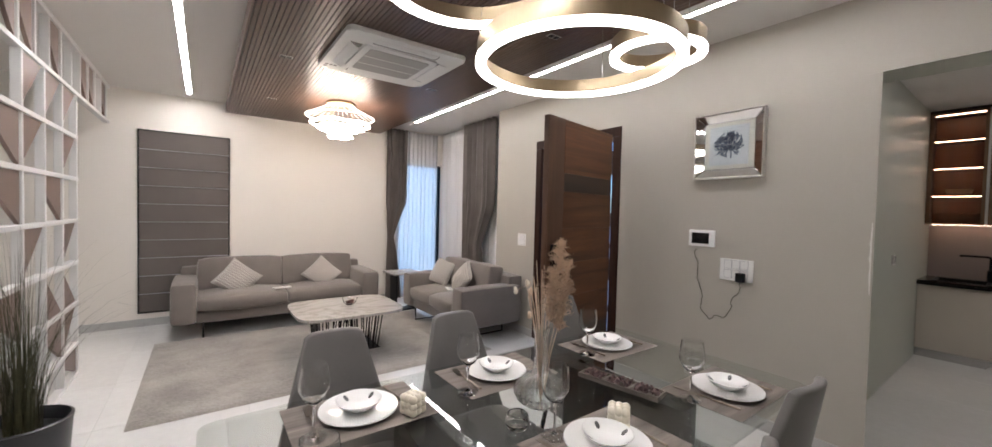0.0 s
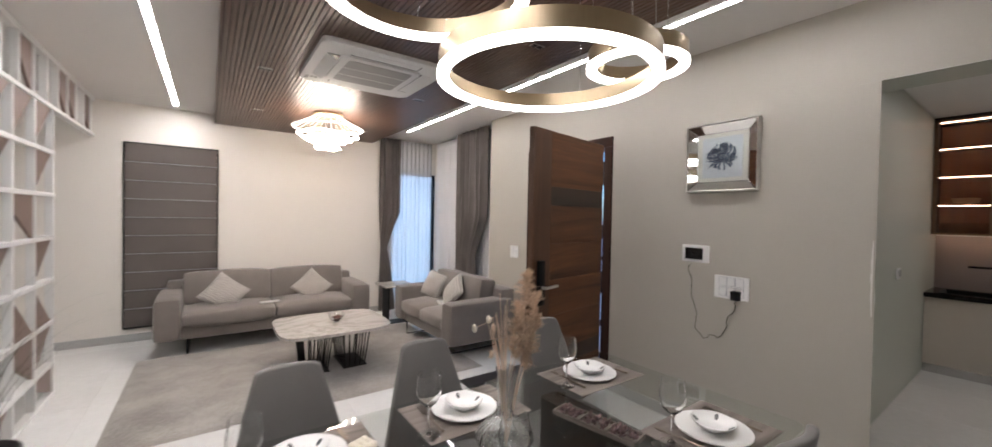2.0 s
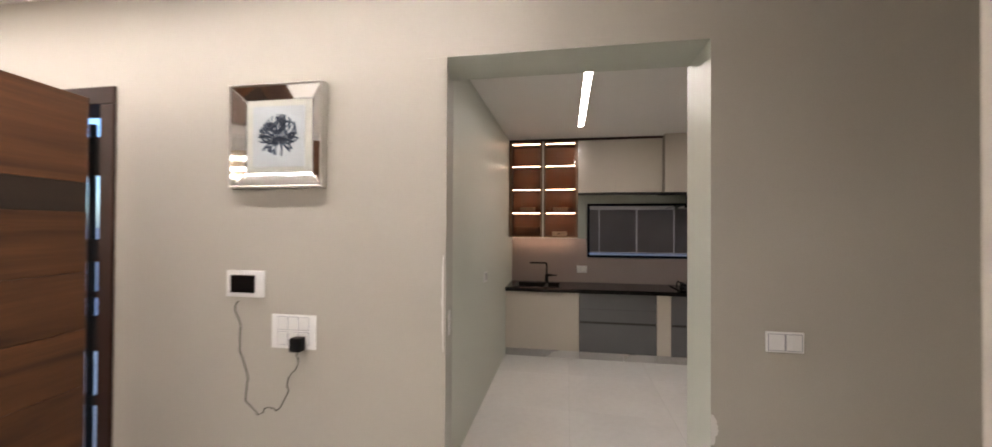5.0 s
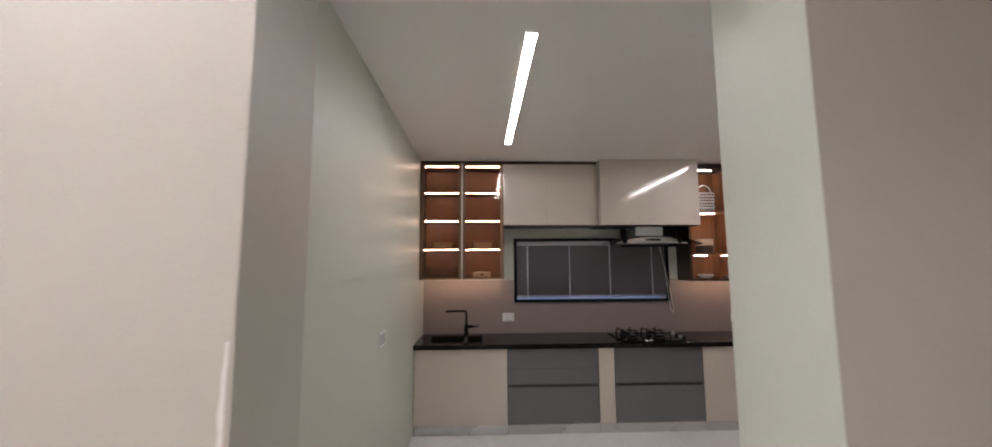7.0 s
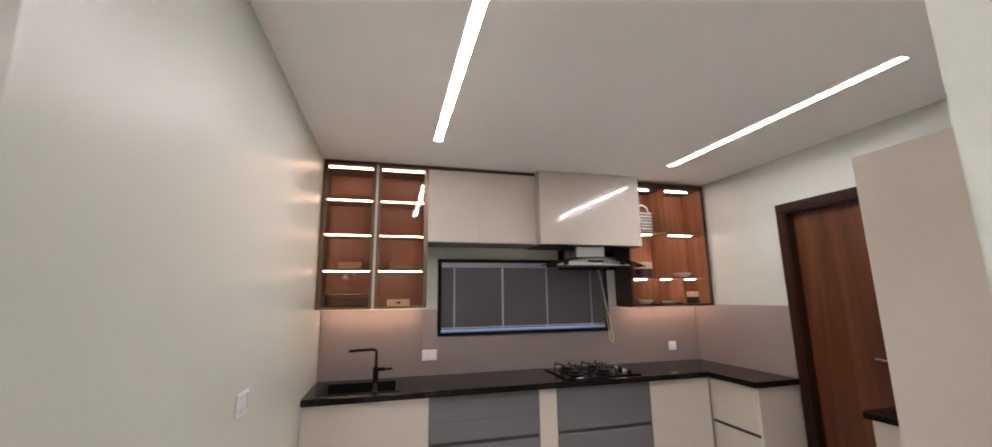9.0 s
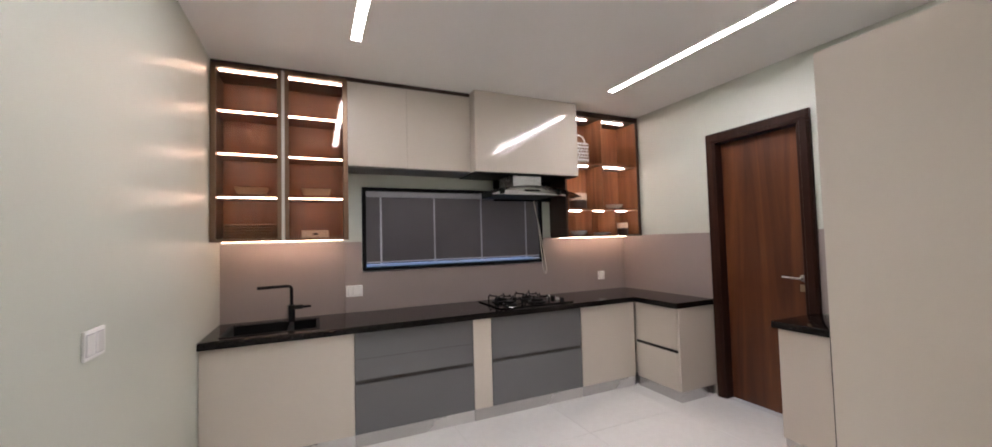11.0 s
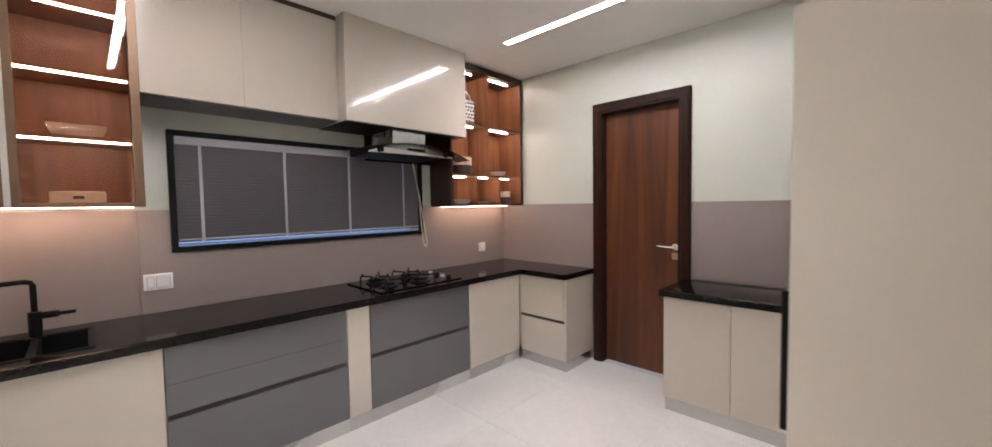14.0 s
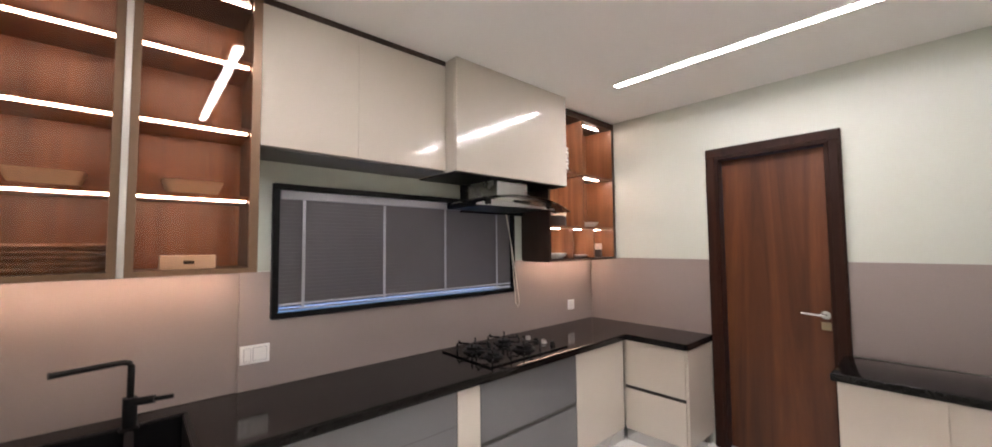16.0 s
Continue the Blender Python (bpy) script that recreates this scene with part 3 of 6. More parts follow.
part("plinth", boxmesh(-0.70, -0.40, 0, 0.676, -0.010, 0.0845, 0.001), M_PLINTH, t, "brushed aluminium plinth")


def worktop(name, outline, label):
    bm = bmesh.new()
    slab(bm, outline, CT - 0.043, CT)
    es = [e for e in bm.edges if all(abs(v.co.z - CT) < 1e-5 for v in e.verts)]
    bmesh.ops.bevel(bm, geom=es, offset=0.009, segments=3, affect="EDGES", profile=0.5)
    return solid(name, bm, M_GRANITE, label, "worktop", group="worktops")


SXA, SXB, SYA, SYB = 6.13, 6.50, 0.02, 0.55  # sink cut-out
YF = 6.035
bm = bmesh.new()
for o in ([(YF, YN - 0.001), (YF, SYB), (XK1 - 0.001, SYB), (XK1 - 0.001, YN - 0.001)], [(YF, SYB), (YF, SYA), (SXA, SYA), (SXA, SYB)],
          [(SXB, SYB), (SXB, SYA), (XK1 - 0.001, SYA), (XK1 - 0.001, SYB)],
          [(YF, SYA), (YF, -2.585), (5.575, -2.585), (5.575, YS + 0.001), (XK1 - 0.001, YS + 0.001), (XK1 - 0.001, SYA)]):
    slab(bm, o, CT - 0.043, CT)
bmesh.ops.remove_doubles(bm, verts=bm.verts, dist=0.0005)
es = [e for e in bm.edges if all(abs(v.co.z - CT) < 1e-5 for v in e.verts) and (all(abs(v.co.x - YF) < 1e-4 for v in e.verts) or all(abs(v.co.y + 2.585) < 1e-4 for v in e.verts) or all(abs(v.co.x - 5.575) < 1e-4 for v in e.verts))]
bmesh.ops.bevel(bm, geom=es, offset=0.008, segments=2, affect="EDGES", profile=0.5)
solid("worktop", bm, M_GRANITE, "black polished granite L-shaped kitchen worktop", "worktop", group="worktops", smooth=False)
worktop("worktop", [(3.302, YS + 0.001), (4.825, YS + 0.001), (4.825, -2.54), (3.302, -2.54)], "black polished granite worktop beside the kitchen door")

# sink and tap
t = thing("kitchen_sink", "black granite composite double sink set in the worktop", "sink", ((SXA + SXB) / 2, (SYA + SYB) / 2, CT))
for nm, a, b in (("large_bowl", -0.09, 0.262), ("small_bowl", -0.262, -0.105)):
    bm = bmesh.new()
    dx, dz = 0.182, -0.17
    box(bm, -dx, a, dz, dx, b, dz + 0.006)
    for q in ((-dx, a, -dx + 0.006, b), (dx - 0.006, a, dx, b), (-dx + 0.006, a, dx - 0.006, a + 0.006), (-dx + 0.006, b - 0.006, dx - 0.006, b)):
        box(bm, q[0], q[1], dz + 0.006, q[2], q[3], 0.001)
    bowl = part(nm, bm, M_BLACK, t)
    bm = bmesh.new()
    lathe(bm, [(0.001, dz + 0.012), (0.03, dz + 0.012), (0.038, dz + 0.007)], (0, (a + b) / 2, 0), 20)
    part("drain", bm, M_STEEL, bowl)
bm = bmesh.new()
for q in ((-0.197, -0.277, 0.197, -0.262), (-0.197, 0.262, 0.197, 0.277), (-0.197, -0.262, -0.182, 0.262), (0.182, -0.262, 0.197, 0.262), (-0.182, -0.105, 0.182, -0.09)):
    box(bm, *q[:2], 0.0008, *q[2:], 0.005)
part("rim", bm, M_BLACK, t)
t = thing("kitchen_tap", "matt black angular kitchen mixer tap", "tap", (6.47, 0.188, CT + 0.001))
bm = bmesh.new()
lathe(bm, [(0.0, 0), (0.03, 0), (0.03, 0.008), (0.022, 0.012), (0.022, 0.12), (0.0, 0.12)], n=24)
part("base", bm, M_BLACK, t)
bm = bmesh.new()
tube(bm, [(0, 0, 0.11), (0, 0, 0.235), (-0.003, 0.006, 0.249), (-0.01, 0.025, 0.256), (-0.07, 0.205, 0.258)], 0.011, 12)
part("spout", bm, M_BLACK, t)
bm = bmesh.new()
tube(bm, [(0, 0, 0.10), (-0.03, -0.07, 0.105)], 0.015, 12)
tube(bm, [(-0.03, -0.07, 0.105), (-0.035, -0.085, 0.105), (-0.05, -0.125, 0.108)], 0.008, 8)
part("lever", bm, M_BLACK, t)

# hob
t = thing("gas_hob", "black glass four-burner gas hob set on the worktop", "hob", (6.335, -1.63, CT))
part("glass_plate", boxmesh(-0.235, -0.345, 0.001, 0.235, 0.345, 0.01, 0.003), M_GRANITE, t)
for bx, by, r in ((0.09, 0.2, 0.05), (-0.1, 0.2, 0.04), (0.09, -0.06, 0.04), (-0.1, -0.06, 0.055)):
    bm = bmesh.new()
    lathe(bm, [(0, 0.012), (r + 0.02, 0.011), (r + 0.02, 0.018), (r, 0.022), (r, 0.034), (r - 0.006, 0.04), (0.0, 0.04)], (bx, by, 0), 24)
    part("burner", bm, M_BLACK, t)
    bm = bmesh.new()
    for k in range(4):
        a = radians(45 + 90 * k)
        c, s = math.cos(a), math.sin(a)
        tube(bm, [(bx + 0.028 * c, by + 0.028 * s, 0.055), (bx + 0.10 * c, by + 0.10 * s, 0.058), (bx + 0.105 * c, by + 0.105 * s, 0.052), (bx + 0.105 * c, by + 0.105 * s, 0.009)], 0.006, 6)
        tube(bm, [(bx + 0.09 * c, by + 0.09 * s, 0.058), (bx + 0.092 * c, by + 0.092 * s, 0.075)], 0.006, 6)
    part("pan_support", bm, M_BLACK, t)
for k in range(4):
    bm = bmesh.new()
    lathe(bm, [(0.019, 0.0095), (0.019, 0.018), (0.015, 0.034), (0.0, 0.035)], (-0.16 + 0.075 * k, -0.275, 0), 18)
    part("control_knob", bm, M_STEEL if k % 2 else M_BLACK, t)

# splashback panels, the lining round the window standing proud
SPY = -0.182
for b, mt in (((XK1 - 0.018, YS + 0.006, CT + 0.001, XK1 - 0.0005, WY0 - 0.004, 1.355), M_SPLASH), ((XK1 - 0.018, WY0 - 0.004, CT + 0.001, XK1 - 0.0005, WY1 + 0.004, WZ0 - 0.004), M_SPLASH),
              ((XK1 - 0.018, WY1 + 0.004, CT + 0.001, XK1 - 0.0005, SPY, 1.355), M_SPLASH), ((XK1 - 0.005, SPY, CT + 0.001, XK1 - 0.0005, YN - 0.001, 1.355), M_SPLASH),
              ((DX1 + 0.001, YS + 0.0005, CT + 0.001, XK1 - 0.019, YS + 0.006, 1.355), M_SPLASH), ((3.302, YS + 0.0005, CT + 0.001, DX0 - 0.001, YS + 0.006, 1.355), M_SPLASH)):
    solid("splashback", boxmesh(*b), mt, "mauve brown splashback panel above the worktop", "splashback", kind="structure", smooth=False)

# window with venetian blind
t = thing("window_1", "low wide black-framed window over the worktop", "window", (XK1, (WY0 + WY1) / 2, (WZ0 + WZ1) / 2), kind="structure")
hy, hz = (WY1 - WY0) / 2, (WZ1 - WZ0) / 2
bm = bmesh.new()
for q in ((-hy, -hz, hy, -hz + 0.03), (-hy, hz - 0.03, hy, hz), (-hy, -hz + 0.03, -hy + 0.03, hz - 0.03), (hy - 0.03, -hz + 0.03, hy, hz - 0.03)):
    box(bm, -0.034, q[0], q[1], 0.12, q[2], q[3], 0.003)
part("window_frame", bm, M_BLACK, t)
for a, b in ((-hy + 0.03, -0.02), (0.02, hy - 0.03)):
    p = part("pane", boxmesh(0.09, a, -hz + 0.03, 0.096, b, hz - 0.03), M_PANE, t)
    p.visible_shadow = False
part("mullion", boxmesh(0.075, -0.02, -hz + 0.045, 0.11, 0.02, hz - 0.045), M_BLACK, t)
v = thing("venetian_blind", "closed grey venetian blind with pale ladder tapes", "blind", (XK1 - 0.012, (WY0 + WY1) / 2, (WZ0 + WZ1) / 2))
by = hy - 0.034
part("head_rail", boxmesh(-0.012, -by, hz - 0.078, 0.03, by, hz - 0.032, 0.003), M_TAPE, v)
n = 28
for k in range(n):
    z = hz - 0.088 - k * (2 * hz - 0.132) / n
    bm = bmesh.new()
    vs = box(bm, -0.0125, -by - 0.003, -0.0006, 0.0125, by + 0.003, 0.0008)
    bmesh.ops.rotate(bm, verts=bm.verts, cent=(0, 0, 0), matrix=Matrix.Rotation(radians(62), 3, "Y"))
    bmesh.ops.translate(bm, verts=bm.verts, vec=(0.008, 0, z))
    part("slat", bm, M_VENET, v, smooth=False)
for k in range(2):
    part("bottom_rail", boxmesh(-0.006, -by + 0.003, -hz + 0.036 + 0.024 * k, 0.02, by - 0.003, -hz + 0.047 + 0.024 * k, 0.002), M_TAPE, v)
for y in (-0.66, -0.197, 0.242, 0.695):
    part("ladder_tape", boxmesh(-0.010, y - 0.008, -hz + 0.048, -0.0085, y + 0.008, hz - 0.079), M_TAPE, v)
bm = bmesh.new()
tube(bm, [(-0.03, -by + 0.06, hz - 0.09), (-0.035, -by + 0.02, 0.0), (-0.035, -by - 0.02, -0.42), (-0.035, -by - 0.045, -0.455), (-0.035, -by - 0.06, -0.42), (-0.03, -by + 0.01, 0.0), (-0.03, -by + 0.07, hz - 0.09)], 0.003, 6)
part("pull_cord", bm, M_CANDLE, v)

# wall units
TOPZ = 2.545
solid("cornice_board", boxmesh(6.335, -1.155, TOPZ + 0.001, XK1 - 0.001, YN - 0.001, KCEIL - 0.0005, 0.001), M_DARKWOOD, "dark wood board between wall cabinets and ceiling", "trim", kind="structure")
GY0, GY1, GX, GZ0 = -0.19, YN - 0.003, 6.33, 1.372
t = thing("glass_cabinet", "walnut wall cabinet with two bronze glass doors and lit shelves", "cabinet", (GX, (GY0 + GY1) / 2, GZ0), group="wall cabinets")
h, H, D = (GY1 - GY0) / 2, TOPZ - GZ0, XK1 - GX - 0.002
bm = bmesh.new()
box(bm, D - 0.012, -h + 0.018, 0.018, D, h - 0.018, H - 0.018)
part("back_panel", bm, M_WALNUT, t)
bm = bmesh.new()
box(bm, 0.004, -h, 0, D, -h + 0.018, H)
box(bm, 0.004, h - 0.018, 0, D, h, H)
box(bm, 0.004, -h + 0.018, 0, D, h - 0.018, 0.018)
box(bm, 0.004, -h + 0.018, H - 0.018, D, h - 0.018, H)
box(bm, 0.004, -0.009, 0.018, D - 0.012, 0.009, H - 0.018)
part("carcass", bm, M_DARKWOOD, t)
SHZ = [0.018, 0.318, 0.608, 0.897]
for k, z in enumerate(SHZ[1:] + [H]):
    for s in (-1, 1):
        a, b = (-h + 0.019, -0.01) if s < 0 else (0.01, h - 0.019)
        if z < H:
            sh = part("shelf", boxmesh(0.03, a, z - 0.018, D - 0.013, b, z), M_WALNUT, t)
        part("shelf_light", boxmesh(0.034, a + 0.02, z - (0.018 if z < H else 0.019) - 0.007, 0.052, b - 0.02, z - (0.0185 if z < H else 0.0195)), L_SHELF, t, "glowing shelf light strip")
for s, a, b in ((-1, -h, -0.0015), (1, 0.0015, h)):
    d = part("door", boxmesh(-0.012, a + 0.034, 0.02, -0.007, b - 0.034, H - 0.02), M_CABGLASS, t, "bronze tinted glass door")
    bm = bmesh.new()
    for q in ((a, 0, b, 0.02), (a, H - 0.02, b, H), (a, 0.02, a + 0.034, H - 0.02), (b - 0.034, 0.02, b, H - 0.02)):
        box(bm, -0.018, q[0], q[1], 0.003, q[2], q[3], 0.0015)
    part("frame", bm, M_BRONZE, d)
    e = -0.0075 if s < 0 else 0.0015
    part("edge_profile", boxmesh(-0.023, e - 0.002, 0.0, -0.0185, e + 0.008, H, 0.001), M_ALU, d)
part("under_light", boxmesh(0.205, -h + 0.03, -0.002, 0.217, h - 0.03, -0.0003), L_UNDER, t, "glowing strip under the cabinet")

t = thing("wall_cabinet", "beige gloss two-door wall cabinet above the window", "cabinet", (6.335, -0.673, 1.915), group="wall cabinets")
part("body", boxmesh(0.021, -0.482, 0, XK1 - 6.337, 0.481, TOPZ - 1.915), M_BEIGE, t)
for a, b in ((-0.482, 0.0466), (0.0474, 0.481)):
    part("door", boxmesh(0, a, 0.0, 0.02, b, TOPZ - 1.916, 0.0012), M_BEIGE, t)
# thin dark sheet; its colour carries the shade below the cabinet
part("underside", boxmesh(0.022, -0.481, -0.006, XK1 - 6.337, 0.480, -0.0005), M_DARKTAUPE, t, "underside with shade put into its dark colour")
t = thing("hood_cabinet", "beige gloss projecting cabinet housing the cooker hood", "cabinet", (6.232, -1.662, 1.905), group="wall cabinets")
part("body", boxmesh(0.021, -0.503, 0, XK1 - 6.234, 0.503, KCEIL - 1.907), M_BEIGE, t)
# added black board in place of the shadow on the wall behind the hood
part("back_panel", boxmesh(XK1 - 6.232 - 0.025, -0.50, -0.20, XK1 - 6.232 - 0.003, 0.17, -0.0065), M_BLACK, t, "black panel standing in for the shade behind the hood")
part("door", boxmesh(0, -0.503, -0.001, 0.02, 0.503, KCEIL - 1.907, 0.0012), M_BEIGE, t)
part("underside", boxmesh(0.022, -0.502, -0.006, XK1 - 6.236, 0.502, -0.0005), M_BLACK, t, "black underside panel")

# cooker hood
t = thing("cooker_hood", "curved glass and steel chimney cooker hood", "cooker hood", (6.42, -1.662, 1.70))
bm = bmesh.new()
nseg = 16
lo, hi, lo2, hi2 = [], [], [], []
for k in range(nseg + 1):
    u = 2 * k / nseg - 1
    z = 0.085 - 0.075 * u * u
    y = 0.50 * u
    xb = 0.200 if abs(u) < 0.86 else -0.065
    xf = -0.27 + 0.05 * u * u
    for lst, x, zz in ((lo, xf, z), (hi, xb, z), (lo2, xf, z + 0.006), (hi2, xb, z + 0.006)):
        lst.append(bm.verts.new((x, y, zz)))
for k in range(nseg):
    bm.faces.new((lo[k], lo[k + 1], hi[k + 1], hi[k]))
    bm.faces.new((lo2[k], hi2[k], hi2[k + 1], lo2[k + 1]))
    bm.faces.new((lo[k], lo2[k], lo2[k + 1], lo[k + 1]))
part("curved_glass", bm, M_HOODGLASS, t)
part("filter_body", boxmesh(-0.2, -0.30, 0.02, 0.203, 0.30, 0.068, 0.006), M_BLACK, t)
bm = bmesh.new()
arc = [(0.36 * (2 * k / 12 - 1), 0.085 - 0.058 * (2 * k / 12 - 1) ** 2) for k in range(13)]
lo = [bm.verts.new((-0.215 + 0.03 * (y / 0.36) ** 2, y, 0.018)) for y, z in arc]
hi = [bm.verts.new((-0.215 + 0.03 * (y / 0.36) ** 2, y, z)) for y, z in arc]
for k in range(12):
    bm.faces.new((lo[k], lo[k + 1], hi[k + 1], hi[k]))
part("control_strip", bm, M_STEEL, t)
part("display", boxmesh(-0.2185, -0.075, 0.045, -0.2155, 0.075, 0.063, 0.001), M_BLACK, t)
part("chimney", boxmesh(-0.13, -0.14, 0.095, 0.203, 0.14, 0.198, 0.003), M_STEEL, t)

# open walnut shelves
NY0, NY1, NX, NZ0 = -3.02, -2.105, 6.36, 1.345
t = thing("open_shelf_unit", "open walnut wall shelf unit with lit compartments", "shelf unit", (NX, (NY0 + NY1) / 2, NZ0), group="wall cabinets")
h, H, D = (NY1 - NY0) / 2, KCEIL - 0.012 - NZ0, XK1 - NX - 0.002
part("back_panel", boxmesh(D - 0.012, -h + 0.018, 0.018, D, h - 0.018, H - 0.05), M_WALNUT, t)
bm = bmesh.new()
box(bm, 0, -h, 0, D, -h + 0.03, H)
box(bm, 0, h - 0.02, 0, D, h, H)
box(bm, 0.001, -h + 0.03, 0, D, h - 0.02, 0.018)
box(bm, 0.001, -h + 0.03, H - 0.05, D, h - 0.02, H)
part("carcass", bm, M_DARKWOOD, t)
Z1, Z2 = 0.278, 0.722
for z in (Z1, Z2):
    part("shelf", boxmesh(0.008, -h + 0.031, z - 0.018, D - 0.013, h - 0.021, z), M_WALNUT, t)
for y, a, b in ((0.148, 0.018, Z1 - 0.018), (-0.136, 0.018, Z1 - 0.018), (0.0, Z1, Z2 - 0.018), (0.0, Z2, H - 0.05)):
    part("divider", boxmesh(0.012, y - 0.009, a, D - 0.013, y + 0.009, b), M_WALNUT, t)
for z, spans in ((Z1 - 0.018, ((0.16, h - 0.03), (-0.125, 0.135), (-h + 0.05, -0.15))), (Z2 - 0.018, ((0.06, h - 0.03), (-h + 0.05, 0.02))), (H - 0.05, ((0.06, h - 0.03), (-h + 0.05, 0.02)))):
    for a, b in spans:
        part("shelf_light", boxmesh(0.085, a + 0.07, z - 0.005, 0.097, b - 0.07, z - 0.0005), L_NICHE, t, "glowing shelf light strip")
part("side_lining", boxmesh(0.004, -h + 0.0305, 0.019, D - 0.0125, -h + 0.0345, H - 0.051), M_WALNUT, t)
part("under_light", boxmesh(0.17, -h + 0.05, -0.002, 0.182, h - 0.04, -0.0003), L_UNDER, t, "glowing strip under the shelves")


def bowl(name, at, r, hgt, mat, label, group="shelf crockery"):
    bm = bmesh.new()
    lathe(bm, [(0.0, 0.002), (r * 0.45, 0), (r * 0.55, 0.004), (r * 0.85, hgt * 0.5), (r, hgt), (r - 0.004, hgt), (r * 0.8, hgt * 0.5), (r * 0.5, 0.012), (0, 0.010)], n=28)
    ob = solid(name, bm, mat, label, "bowl", group)
    ob.matrix_basis = pose(*at)
    return ob


bowl("bowl", (6.47, -2.32, NZ0 + 0.0185), 0.085, 0.045, M_PORC, "small white porcelain bowl in the walnut shelf")
bowl("bowl", (6.47, -2.60, NZ0 + 0.0185), 0.09, 0.025, M_PORC, "shallow white porcelain dish in the walnut shelf")
bowl("bowl", (6.48, -2.78, NZ0 + Z1 + 0.0005), 0.09, 0.045, M_PORC, "white porcelain bowl on the walnut shelf")


def canister(at, r, hgt, label):
    t = thing("canister", label, "jar", at, group="canisters")
    bm = bmesh.new()
    lathe(bm, [(0, 0.001), (r, 0), (r, hgt * 0.55), (0, hgt * 0.55)], n=28)
    part("jar", bm, M_DARKWOOD, t)
    bm = bmesh.new()
    lathe(bm, [(0, hgt * 0.55 + 0.0005), (r * 1.02, hgt * 0.55 + 0.0005), (r * 1.02, hgt), (0, hgt)], n=28)
    part("lid", bm, M_PAMPAS, t, "pale wooden lid")


canister((6.48, -2.33, NZ0 + Z1 + 0.0005), 0.085, 0.15, "dark round canister with pale wooden lid on the shelf")
canister((6.48, -2.88, NZ0 + 0.0185), 0.055, 0.12, "small dark canister with pale lid in the shelf")
# patterned basket
t = thing("woven_bag", "white and grey woven bag with loop handles on the shelf", "bag", (6.47, -2.335, NZ0 + Z2 + 0.0005))
bm = bmesh.new()
slab(bm, rounded_rect(-0.06, -0.115, 0.06, 0.115, 0.04), 0, 0.20)
part("body", bm, M_PORC, t)
for row in range(6):
    for k in range(7):
        y = -0.1 + 0.031 * k + (0.012 if row % 2 else 0)
        bm = bmesh.new()
        box(bm, -0.0625, y, 0.010 + row * 0.031, -0.0585, y + 0.020, 0.03 + row * 0.031, 0.001)
        bmesh.ops.rotate(bm, verts=bm.verts, cent=(-0.06, y + 0.008, 0.02 + row * 0.031), matrix=Matrix.Rotation(radians(35 if row % 2 else -35), 3, "X"))
        part("weave_patch", bm, M_RATTAN, t)
bm = bmesh.new()
tube(bm, [(-0.03, 0.075 * math.cos(radians(a)), 0.195 + 0.085 * math.sin(radians(a))) for a in range(0, 181, 15)], 0.008, 8)
part("handle", bm, M_PORC, t)

for y, z, w, lab in ((0.43, 2, 0.10, "shallow cream dish behind the cabinet glass"), (0.02, 2, 0.10, "low cream tray behind the cabinet glass")):
    bm = bmesh.new()
    slab(bm, rounded_rect(-0.06, -w, 0.06, w, 0.02), 0, 0.004)
    lo = rounded_rect(-0.05, -w + 0.02, 0.05, w - 0.02, 0.02)
    hi = rounded_rect(-0.075, -w, 0.075, w, 0.02)
    a = [bm.verts.new((*p, 0.004)) for p in lo]
    b = [bm.verts.new((*p, 0.055)) for p in hi]
    for k in range(len(a)):
        bm.faces.new((a[k], a[(k + 1) % len(a)], b[(k + 1) % len(a)], b[k]))
    ob = solid("serving_dish", bm, M_CANDLE, lab, "dish", "shelf crockery")
    ob.matrix_basis = pose(6.47, y, GZ0 + (0.3185 if z == 2 else 0.02))
t = thing("card_box", "small cream box with a dark mark inside the cabinet", "box", (6.47, 0.03, GZ0 + 0.0185))
part("box_body", boxmesh(-0.05, -0.09, 0, 0.05, 0.09, 0.055, 0.002), M_CANDLE, t)
part("printed_mark", boxmesh(-0.0515, -0.018, 0.02, -0.0503, 0.018, 0.034), M_GROOVE, t)
t = thing("wicker_basket", "low brown wicker basket inside the cabinet", "basket", (6.48, 0.43, GZ0 + 0.0185))
for k in range(5):
    bm = bmesh.new()
    pts = rounded_rect(-0.08, -0.15, 0.08, 0.15, 0.04, 5)
    tube(bm, [(*p, 0.012 + 0.02 * k) for p in pts + pts[:1]], 0.011, 6)
    part("wicker_coil", bm, M_RATTAN, t)
part("base", boxmesh(-0.075, -0.145, 0, 0.075, 0.145, 0.008), M_RATTAN, t)

# tall unit
t = thing("tall_cabinet", "tall beige gloss larder cabinet with black bar handles", "cabinet", (4.0, -1.99, 0), group="tall cabinets")
part("body", boxmesh(-0.69, -0.47, 0.08, -0.021, 0.47, 1.935), M_BEIGE, t)
part("side_panel", boxmesh(-0.69, 0.4705, 0.0, 0.0, 0.49, 1.94, 0.0015), M_BEIGE, t)
for a, b in ((0.09, 1.262), (1.268, 1.935)):
    for c, d in ((-0.47, -0.001), (0.001, 0.4695)):
        dr = part("door", boxmesh(-0.02, c, a, 0, d, b, 0.0015), M_BEIGE, t)
        if a < 1:
            y = 0.435 if c > 0 else -0.06
            part("handle", boxmesh(0.0005, y - 0.010, 0.60, 0.026, y + 0.010, 1.06, 0.004), M_BLACK, dr, "black bar handle")
part("plinth", boxmesh(-0.69, -0.47, 0, -0.06, 0.47, 0.079), M_PLINTH, t)

